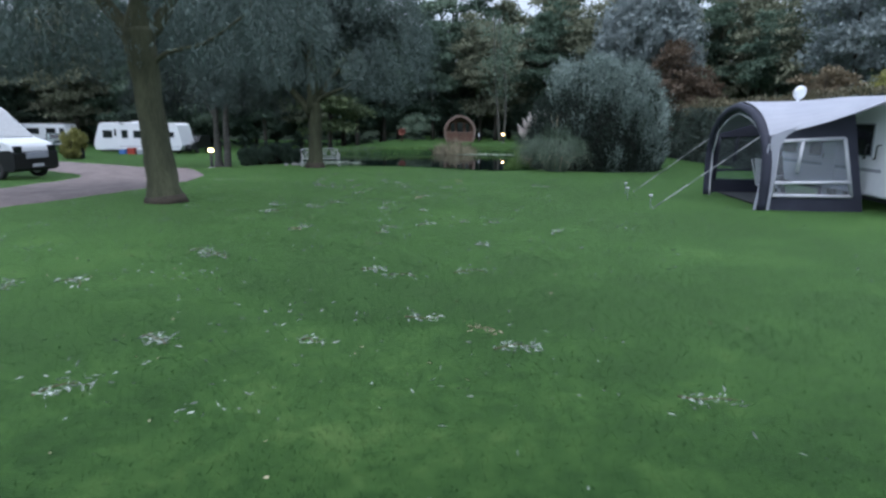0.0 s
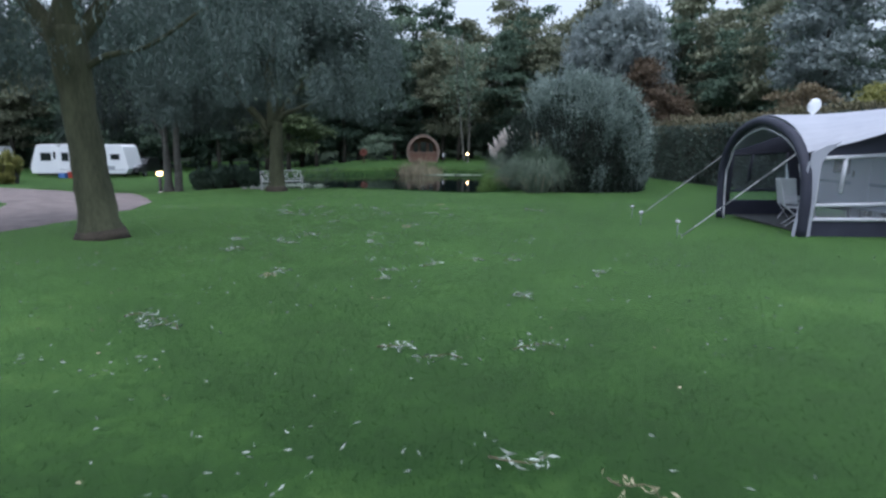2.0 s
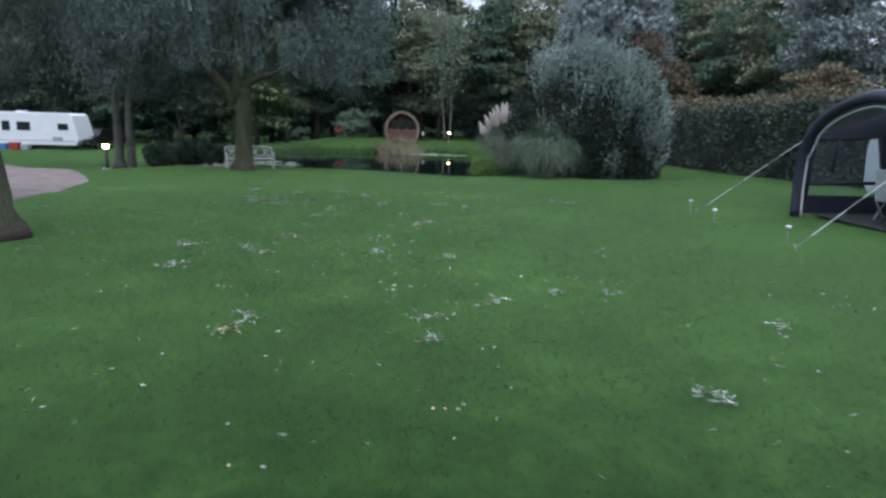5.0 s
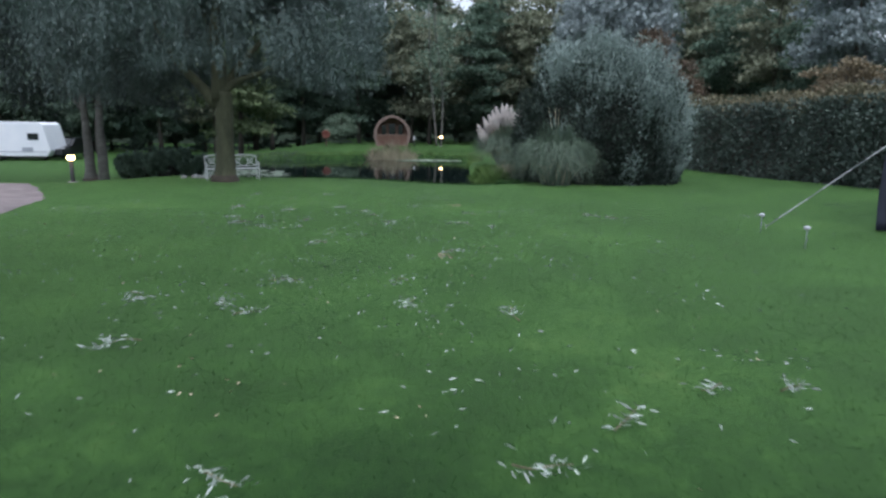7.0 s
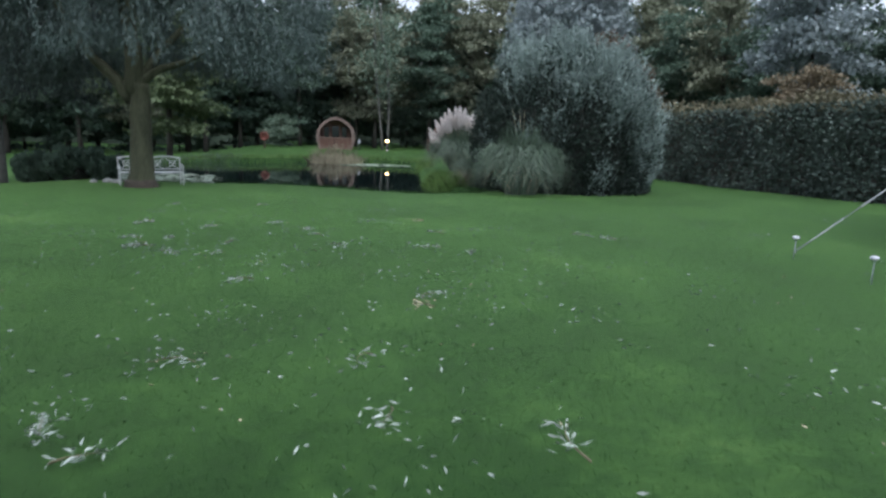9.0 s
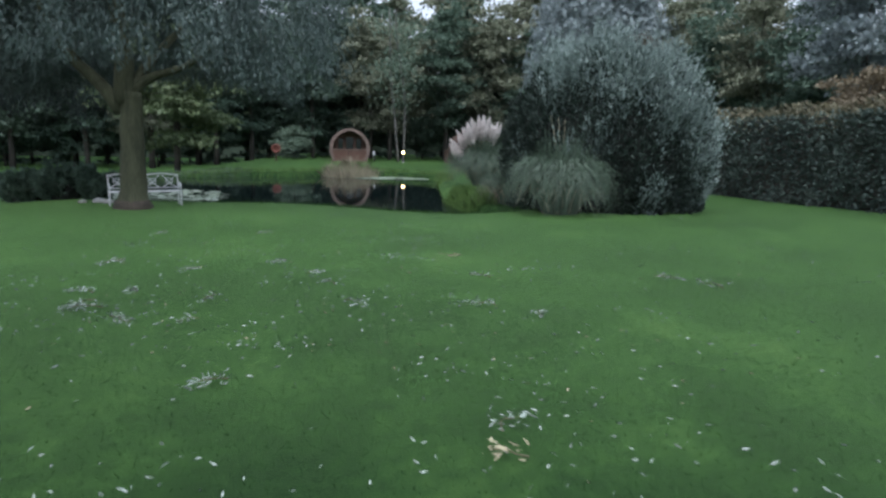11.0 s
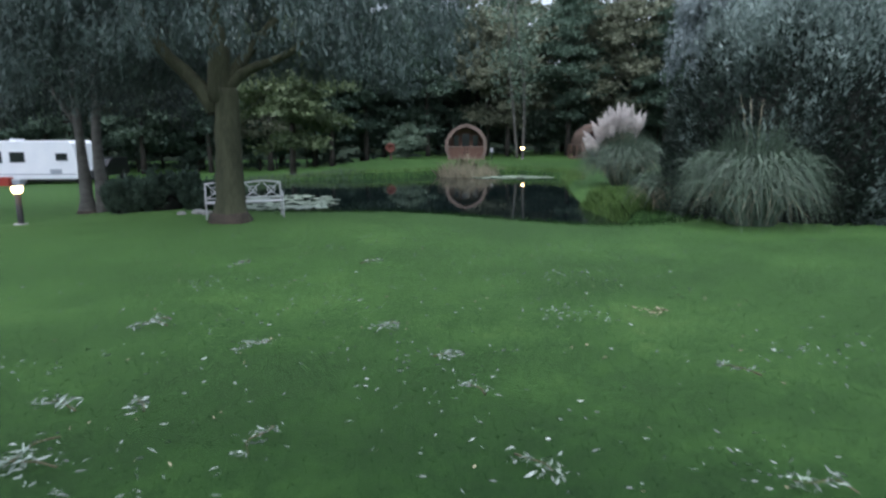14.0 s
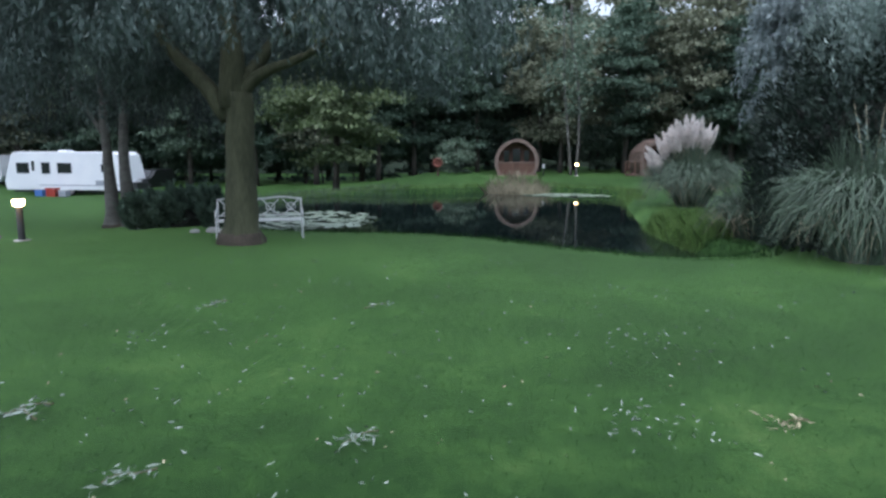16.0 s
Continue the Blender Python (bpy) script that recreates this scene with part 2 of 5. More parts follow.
def water_material():
    m = bpy.data.materials.new("pond_water")
    m.use_nodes = True
    nt = m.node_tree
    bs = nt.nodes["Principled BSDF"]
    bs.inputs["Base Color"].default_value = (0.006, 0.010, 0.010, 1)
    bs.inputs["Roughness"].default_value = 0.025
    bs.inputs["IOR"].default_value = 1.33
    co = nt.nodes.new("ShaderNodeTexCoord")
    n = nt.nodes.new("ShaderNodeTexNoise")
    n.inputs["Scale"].default_value, n.inputs["Detail"].default_value = 1.6, 3
    nt.links.new(co.outputs["Object"], n.inputs["Vector"])
    bp = nt.nodes.new("ShaderNodeBump")
    bp.inputs["Strength"].default_value, bp.inputs["Distance"].default_value = 0.06, 0.02
    nt.links.new(n.outputs["Fac"], bp.inputs["Height"])
    nt.links.new(bp.outputs["Normal"], bs.inputs["Normal"])
    return m


M_WATER = water_material()
rng = np.random.default_rng(7)


# ---- mesh helpers ----
def mesh_of(name, verts, faces, smooth=False):
    me = bpy.data.meshes.new(name)
    me.from_pydata([tuple(v) for v in verts], [], [tuple(f) for f in faces])
    if smooth:
        me.polygons.foreach_set("use_smooth", [True] * len(me.polygons))
    me.update()
    return me


def quads_mesh(name, v):
    """v: (n, k, 3) corners, each row one separate polygon."""
    n, k = v.shape[:2]
    me = bpy.data.meshes.new(name)
    me.vertices.add(n * k)
    me.vertices.foreach_set("co", v.reshape(-1).astype(np.float32))
    me.loops.add(n * k)
    me.loops.foreach_set("vertex_index", np.arange(n * k, dtype=np.int32))
    me.polygons.add(n)
    me.polygons.foreach_set("loop_start", np.arange(0, n * k, k, dtype=np.int32))
    me.polygons.foreach_set("loop_total", np.full(n, k, dtype=np.int32))
    me.update(calc_edges=True)
    me.validate()
    return me


def part(name, me, mat, parent=None, label=""):
    if isinstance(me, bmesh.types.BMesh):
        bm, me = me, bpy.data.meshes.new(name)
        bm.to_mesh(me)
        bm.free()
    me.materials.clear()
    me.materials.append(mat)
    ob = new(name, me)
    ob.parent = parent
    return tagged(ob, label)


def thing(name, label, category, group="", at=None, kind=""):
    ob = new(name)
    if at is not None:
        ob.matrix_basis = at
    return tagged(ob, label, category, group, kind)


def box(c, s, bevel=0.0, rot=0.0, taper=1.0, segs=2):
    """A bevelled block at c of size s, turned about z; taper narrows its top."""
    bm = bmesh.new()
    bmesh.ops.create_cube(bm, size=1)
    for v in bm.verts:
        k = taper if v.co.z > 0 else 1.0
        v.co = Vector((v.co.x * s[0] * k, v.co.y * s[1] * k, v.co.z * s[2]))
    if bevel:
        bmesh.ops.bevel(bm, geom=bm.edges[:], offset=bevel, segments=segs, affect="EDGES", profile=0.5)
    bmesh.ops.transform(bm, matrix=Matrix.Translation(c) @ Matrix.Rotation(rot, 4, "Z"), verts=bm.verts[:])
    return bm


def tube(points, radii, seg=8, lump=0.0, cap=True):
    """A tube through points with a radius at each; lump roughens it."""
    pts = [Vector(p) for p in points]
    verts, faces = [], []
    ref = Vector((1, 0.13, 0.07))
    for i, p in enumerate(pts):
        d = (pts[min(i + 1, len(pts) - 1)] - pts[max(i - 1, 0)]).normalized()
        u = d.cross(ref)
        if u.length < 0.1:
            u = d.cross(Vector((0, 1, 0)))
        u.normalize()
        w = d.cross(u)
        for k in range(seg):
            a = 2 * math.pi * k / seg
            r = radii[i]
            if lump:
                q = p + (u * math.cos(a) + w * math.sin(a)) * r
                r *= 1 + lump * noise.noise(q * 2.6) + lump * 0.5 * noise.noise(q * 8.0)
            verts.append(p + (u * math.cos(a) + w * math.sin(a)) * r)
    for i in range(len(pts) - 1):
        for k in range(seg):
            a, b = i * seg + k, i * seg + (k + 1) % seg
            faces.append((a, b, b + seg, a + seg))
    if cap:
        faces.append(tuple(range(seg - 1, -1, -1)))
        faces.append(tuple(range((len(pts) - 1) * seg, len(pts) * seg)))
    return mesh_of("tube", verts, faces, True)


def curve_points(ctrl, n):
    """Points along a smooth line through the control points."""
    c = [Vector(p) for p in ctrl]
    c = [c[0] * 2 - c[1]] + c + [c[-1] * 2 - c[-2]]
    out = []
    m = len(c) - 3
    for i in range(n):
        s = i / (n - 1) * m
        k = min(int(s), m - 1)
        t = s - k
        p0, p1, p2, p3 = c[k:k + 4]
        out.append(0.5 * (2 * p1 + (p2 - p0) * t + (2 * p0 - 5 * p1 + 4 * p2 - p3) * t * t + (3 * p1 - 3 * p2 + p3 - p0) * t ** 3))
    return out


def prism(outline, depth, axis="y", bevel=0.0):
    """Solid from an outline of (a, z) pairs, pushed along an axis by depth, centred."""
    bm = bmesh.new()
    lo, hi = [], []
    for a, z in outline:
        for s, lst in ((-0.5, lo), (0.5, hi)):
            d = s * depth
            lst.append(bm.verts.new((a, d, z) if axis == "y" else (d, a, z)))
    n = len(outline)
    bm.faces.new(lo)
    bm.faces.new(hi[::-1])
    for i in range(n):
        bm.faces.new((lo[i], hi[i], hi[(i + 1) % n], lo[(i + 1) % n]))
    bmesh.ops.recalc_face_normals(bm, faces=bm.faces[:])
    if bevel:
        bmesh.ops.bevel(bm, geom=bm.edges[:], offset=bevel, segments=2, affect="EDGES", profile=0.5)
    return bm


def joined(*bms):
    """Several bmeshes in one."""
    out = bmesh.new()
    for b in bms:
        if isinstance(b, bmesh.types.BMesh):
            me = bpy.data.meshes.new("tmp")
            b.to_mesh(me)
            b.free()
        else:
            me = b
        out.from_mesh(me)
    return out


def unit(v):
    return v / np.maximum(np.linalg.norm(v, axis=-1, keepdims=True), 1e-9)


def leaves_mesh(name, pos, along, length, width, fold=0.15, flat=0.0):
    """Pointed leaves: pos (n,3) at the stalk, along (n,3); sizes vary by a third; flat turns their faces up."""
    n = len(pos)
    along = unit(along)
    side = unit(np.cross(along, unit(unit(rng.normal(size=(n, 3))) * (1 - flat) + np.array([0.0, 0.0, flat]))))
    up = np.cross(side, along)
    ln = length * rng.uniform(0.65, 1.3, (n, 1))
    wd = width * rng.uniform(0.7, 1.3, (n, 1))
    mid = pos + along * ln * 0.45 + up * ln * fold
    v = np.stack([pos, mid + side * wd / 2, pos + along * ln, mid - side * wd / 2], 1)
    return quads_mesh(name, v)


def smooth01(v):
    v = np.clip(v, 0, 1)
    return v * v * (3 - 2 * v)


# ---- the lie of the land ----
WATER_Z = -1.0
POND = [(-7.2, 28.2), (-5.0, 28.2), (-3.2, 27.9), (-1.3, 26.4), (0.0, 25.5), (1.4, 25.1), (2.6, 26.2), (2.3, 28.0), (1.9, 30.5), (1.9, 35.0), (2.3, 41.0), (2.6, 48.0),
        (0.0, 50.6), (-3.5, 51.2), (-6.6, 49.2), (-9.9, 47.8), (-13.0, 46.0), (-14.2, 41.0), (-13.2, 36.0), (-11.5, 31.5), (-9.6, 29.0)]
_pl = [Vector((x, y, 0)) for x, y in POND]
SHORE = np.array([(p.x, p.y) for p in curve_points(_pl + _pl[:1], 120)][:-1])


def shore_distance(x, y):
    """Metres to the shore, positive in the pond."""
    x, y = np.asarray(x, float), np.asarray(y, float)
    a, b = SHORE, np.roll(SHORE, -1, 0)
    best = np.full(x.shape, 1e9)
    inside = np.zeros(x.shape, bool)
    for (ax, ay), (bx, by) in zip(a, b):
        t = np.clip(((x - ax) * (bx - ax) + (y - ay) * (by - ay)) / max((bx - ax) ** 2 + (by - ay) ** 2, 1e-9), 0, 1)
        best = np.minimum(best, np.hypot(x - ax - t * (bx - ax), y - ay - t * (by - ay)))
        hit = ((ay > y) != (by > y)) & (x < (bx - ax) * (y - ay) / ((by - ay) if by != ay else 1e-9) + ax)
        inside ^= hit
    return np.where(inside, best, -best)


def ground_z(x, y):
    x, y = np.asarray(x, float), np.asarray(y, float)
    z = -0.0227 * np.minimum(y, 30)
    z = z - 0.6 * smooth01((-10 - x) / 7) * smooth01((y - 22) / 9)
    z = z + 0.3 * smooth01((y - 48) / 15) * smooth01((x + 22) / 12)
    d = shore_distance(x, y)
    berm = np.maximum(z, WATER_Z + 0.14)
    z = np.where(d > -1.5, berm + (z - berm) * smooth01(-d / 1.5), z)
    k = smooth01((d + 0.15) / 0.75)
    z = z * (1 - k) + np.minimum(z, WATER_Z - 0.5) * k
    return z + 0.012 * np.sin(x * 0.9 + 1.3) * np.sin(y * 0.7) + 0.006 * np.sin(x * 2.3) * np.cos(y * 2.9)


def gz(x, y):
    return float(ground_z(np.array([x]), np.array([y]))[0])


def on(x, y, rot=0.0, sink=0.0):
    return pose(x, y, gz(x, y) - sink, 0, 0, rot)


def build_ground():
    xs = np.concatenate([[-1500, -600, -250, -120, -80], np.arange(-60, -18, 2.0), np.arange(-18, 8, 0.3), np.arange(8, 30, 1.0), [35, 50, 80, 160, 400, 1500]])
    ys = np.concatenate([[-1500, -400, -120, -50, -25], np.arange(-14, 22, 0.8), np.arange(22, 54, 0.3), np.arange(54, 90, 2.0), [100, 130, 200, 500, 1500]])
    gx, gy = np.meshgrid(xs, ys)
    fl = ground_z(np.clip(gx.ravel(), -70, 60), np.clip(gy.ravel(), -20, 100))
    v = np.stack([gx.ravel(), gy.ravel(), fl], 1)
    nx = len(xs)
    idx = np.arange(len(ys) - 1)[:, None] * nx + np.arange(nx - 1)[None]
    f = np.stack([idx, idx + 1, idx + nx + 1, idx + nx], -1).reshape(-1, 4)
    ob = part("ground", mesh_of("ground", v.tolist(), f.tolist(), True), M_LAWN)
    tagged(ob, "mown green lawn sloping gently down to the pond", "lawn", kind="structure")


build_ground()


def build_water():
    bm = bmesh.new()
    c = SHORE.mean(0)
    vs = [bm.verts.new((c[0] + (x - c[0]) * 1.03, c[1] + (y - c[1]) * 1.03, WATER_Z)) for x, y in SHORE]
    bm.faces.new(vs)
    bmesh.ops.triangulate(bm, faces=bm.faces[:])
    ob = part("water", bm, M_WATER)
    tagged(ob, "still dark pond water mirroring the trees", "pond", kind="structure")


build_water()


def build_road():
    right = curve_points([(-9.6, -14, 0), (-8.9, 2, 0), (-8.7, 9, 0), (-8.7, 13, 0), (-9.7, 17.6, 0), (-12.6, 22.3, 0), (-19.5, 31.5, 0), (-31, 37.5, 0), (-52, 45, 0)], 90)
    left = curve_points([(-14, -14, 0), (-12.2, 2, 0), (-12.2, 9, 0), (-12.6, 12.5, 0), (-13.8, 16.6, 0), (-17.4, 19.6, 0), (-25, 25.0, 0), (-35, 31, 0), (-54, 38, 0)], 90)
    verts, faces, k = [], [], 9
    for i, (a, b) in enumerate(zip(right, left)):
        for j in range(k):
            p = a.lerp(b, j / (k - 1))
            if j in (0, k - 1):
                p += Vector((noise.noise(p * 1.7) * 0.18, noise.noise(p * 1.9 + Vector((9, 0, 0))) * 0.18, 0))
            edge = min(j, k - 1 - j)
            verts.append((p.x, p.y, gz(p.x, p.y) + (0.004 if edge == 0 else 0.03)))
    for i in range(len(right) - 1):
        for j in range(k - 1):
            a = i * k + j
            faces.append((a, a + k, a + k + 1, a + 1))
    ob = part("road", mesh_of("road", verts, faces, True), M_GRAVEL)
    tagged(ob, "pinkish grey gravel drive curving through the lawn", "gravel drive", kind="structure")


build_road()


# ---- trees ----
def strand_leaves(tips, way, hang, per, splay=0.4):
    """Drooping shoots from each tip: leaf places and ways. tips, way (n,3), hang (n,) metres."""
    n = len(tips)
    s = rng.uniform(0, 1, (n, per)) ** 0.85
    drift = way * 0.34 + rng.normal(size=(n, 3)) * np.array([0.10, 0.10, 0.0])
    p = tips[:, None] + drift[:, None] * (s * (1.5 - s * 0.5))[..., None] * hang[:, None, None]
    p[..., 2] += hang[:, None] * (0.30 * s * (1 - s) - s ** 1.35)
    p += rng.normal(size=p.shape) * 0.022
    d = rng.normal(size=p.shape) * splay + way[:, None] * 0.3 * (1 - s[..., None]) + np.array([0, 0, -0.95])
    return p.reshape(-1, 3), d.reshape(-1, 3)


def shell_points(n, centre, radii, low=-0.3, fill=0.35):
    """Points through the outer part of an ellipsoid, above its height fraction low."""
    out = np.zeros((0, 3))
    while len(out) < n:
        d = unit(rng.normal(size=(n * 2, 3)))
        r = rng.uniform(0, 1, (n * 2, 1)) ** fill
        p = d * r
        p = p[p[:, 2] > low]
        out = np.concatenate([out, p])
    return np.array(centre) + out[:n] * np.array(radii)


def willow(x, y, trunk, limbs, crown_centre, crown_radii, clusters, shoots, per, label, hang=(0.9, 2.4), low=-0.35, leaf=(0.11, 0.026), mat=M_WILLOW, flare=1.5, bark=M_BARK, skirt=None):
    """A willow: leaning trunk with root flare, limbs, and a crown of hanging shoots in masses."""
    root = thing("willow_tree", label, "tree", at=on(x, y))
    base = Vector((x, y, gz(x, y)))
    pts = curve_points([Vector(p) - Vector((x, y, 0)) - Vector((0, 0, base.z)) for p, _ in trunk], 22)
    rad = np.interp(np.linspace(0, 1, 22), np.linspace(0, 1, len(trunk)), [r for _, r in trunk])
    rad = [r * (1 + (flare - 1) * max(0, 1 - max(p.z, 0) / 0.55) ** 2) for p, r in zip(pts, rad)]
    part("trunk", tube(pts, rad, 20, 0.13), bark, root)
    if flare > 1.2:
        low_pts = [p for p in pts if p.z < 0.24]
        part("root_flare", tube(low_pts, [r * 1.03 + 0.01 for r in rad[:len(low_pts)]], 20, 0.2), M_SOIL, root, "reddish-brown earthy root flare")
    for ctrl, r0, r1 in limbs:
        q = curve_points([Vector(p) - Vector((x, y, base.z)) for p in ctrl], 12)
        part("limb", tube(q, np.linspace(r0, r1, 12), 10, 0.15), bark, root)
    c = np.array(crown_centre) - np.array((x, y, base.z))
    cl = shell_points(clusters, c, crown_radii, low, 0.22)
    way = unit((cl - c) * np.array([1, 1, 0.0]))
    tips = (cl[:, None] + rng.normal(size=(len(cl), shoots, 3)) * np.array([0.26, 0.26, 0.20])).reshape(-1, 3)
    way = unit(np.repeat(way, shoots, 0) + rng.normal(size=tips.shape) * np.array([0.45, 0.45, 0]))
    hg = np.repeat(rng.uniform(*hang, len(cl)), shoots) * rng.uniform(0.6, 1.1, len(tips))
    if skirt:
        # shoots end at a line that is high by the trunk and lower towards the sides
        far_out = np.clip(np.abs(tips[:, 0]) / crown_radii[0], 0, 1)
        room = tips[:, 2] + base.z - (skirt[0] + (skirt[1] - skirt[0]) * far_out ** 1.6) + rng.normal(size=len(tips)) * 0.12
        keep = room > 0.35
        tips, way, hg = tips[keep], way[keep], np.minimum(hg, room * 1.05)[keep]
    p, d = strand_leaves(tips, way, hg, per)
    part("crown", leaves_mesh("crown", p, d, *leaf), mat, root)
    # leafy boughs inside the crown
    ib = shell_points(max(40, clusters // 3), c + np.array([0, 0, 0.12 * crown_radii[2]]), np.array(crown_radii) * 0.80, -0.25, 0.45)
    p = (ib[:, None] + rng.normal(size=(len(ib), 150, 3)) * np.array([0.55, 0.55, 0.30])).reshape(-1, 3)
    if skirt:
        p = p[p[:, 2] + base.z > skirt[0] + 0.5]
    part("inner_foliage", leaves_mesh("inner_foliage", p, rng.normal(size=p.shape) + [0, 0, -0.5], leaf[0] * 1.7, leaf[1] * 2.6, flat=0.3), mat, root)
    # thin hanging twigs
    pick = rng.choice(len(tips), min(140, len(tips)), replace=False)
    tw = []
    for i in pick:
        t0 = tips[i]
        a = np.array([t0, t0 + [0.006, 0, 0], t0 + [0.02, 0, -hg[i] * 0.9], t0 + [0.017, 0.004, -hg[i] * 0.9]])
        tw.append(a)
    tagged(part("hanging_twigs", quads_mesh("hanging_twigs", np.array(tw)), M_TWIG, root), kind="stuff")
    return root


willow(-6.28, 8.75, [((-6.14, 8.75, -0.25), 0.34), ((-6.24, 8.75, 0.8), 0.31), ((-6.34, 8.75, 1.9), 0.29), ((-6.41, 8.72, 3.0), 0.33), ((-6.48, 8.7, 3.6), 0.36)],
       [([(-6.35, 8.7, 2.75), (-5.8, 8.7, 3.1), (-4.9, 8.65, 3.3), (-3.9, 8.6, 3.9)], 0.07, 0.025), ([(-6.5, 8.7, 3.3), (-7.1, 8.8, 4.0), (-8.3, 9.0, 5.6)], 0.25, 0.08),
        ([(-6.5, 8.7, 3.4), (-6.3, 8.7, 4.6), (-6.0, 8.8, 7.0)], 0.30, 0.10), ([(-6.45, 8.7, 3.2), (-5.9, 9.1, 4.2), (-5.2, 9.6, 6.2)], 0.2, 0.07)],
       (-7.5, 9.4, 5.7), (5.0, 4.8, 3.3), 230, 22, 17, "old willow tree with furrowed olive-brown trunk beside the gravel drive", (0.7, 1.8), -0.85, leaf=(0.12, 0.026), skirt=(2.85, 2.5))

willow(-7.74, 25.5, [((-7.76, 25.50, -0.85), 0.36), ((-7.74, 25.50, 0.3), 0.32), ((-7.70, 25.51, 1.4), 0.30), ((-7.69, 25.55, 2.5), 0.27)],
       [([(-7.95, 25.55, 2.0), (-8.40, 25.55, 2.65), (-9.10, 25.55, 3.35), (-9.60, 25.45, 4.3), (-10.50, 25.25, 6.2)], 0.21, 0.07),
        ([(-7.85, 25.55, 2.2), (-7.80, 25.55, 3.4), (-7.92, 25.65, 4.6), (-7.50, 25.75, 7.5)], 0.30, 0.10),
        ([(-7.70, 25.55, 2.45), (-7.20, 25.60, 2.9), (-6.25, 25.65, 3.25), (-5.20, 25.75, 4.0)], 0.15, 0.05),
        ([(-7.70, 25.60, 2.6), (-7.10, 26.05, 3.6), (-5.90, 26.95, 5.2)], 0.18, 0.06), ([(-7.90, 25.60, 2.4), (-8.20, 26.25, 3.8), (-8.90, 27.45, 6.0)], 0.2, 0.06)],
       (-8.4, 26.7, 5.8), (6.0, 4.8, 4.3), 330, 25, 17, "mature silver-green willow with drooping shoots by the white bench", (0.9, 2.4), -0.8, leaf=(0.16, 0.036), skirt=(3.3, 1.7))

willow(-16.2, 33.0, [((-16.28, 33.0, -1.5), 0.27), ((-16.3, 33.0, -0.2), 0.21), ((-16.34, 33.0, 1.6), 0.15), ((-16.4, 33.0, 4.0), 0.12)],
       [([(-15.72, 33.0, -1.45), (-15.70, 33.0, 0.0), (-15.70, 33.0, 1.6), (-15.5, 33.1, 4.2)], 0.25, 0.11), ([(-16.45, 33.0, 2.0), (-17.3, 32.8, 3.5), (-18.6, 32.6, 5.0)], 0.10, 0.04)],
       (-16.6, 33.2, 6.0), (6.0, 4.4, 4.5), 220, 20, 14, "twin-stemmed willow with shade-darkened leaves beside the pond shrubs", (0.8, 2.2), -0.62, leaf=(0.18, 0.046), skirt=(2.4, 1.2), mat=M_WILLOWSHADE, bark=M_BIRCH)


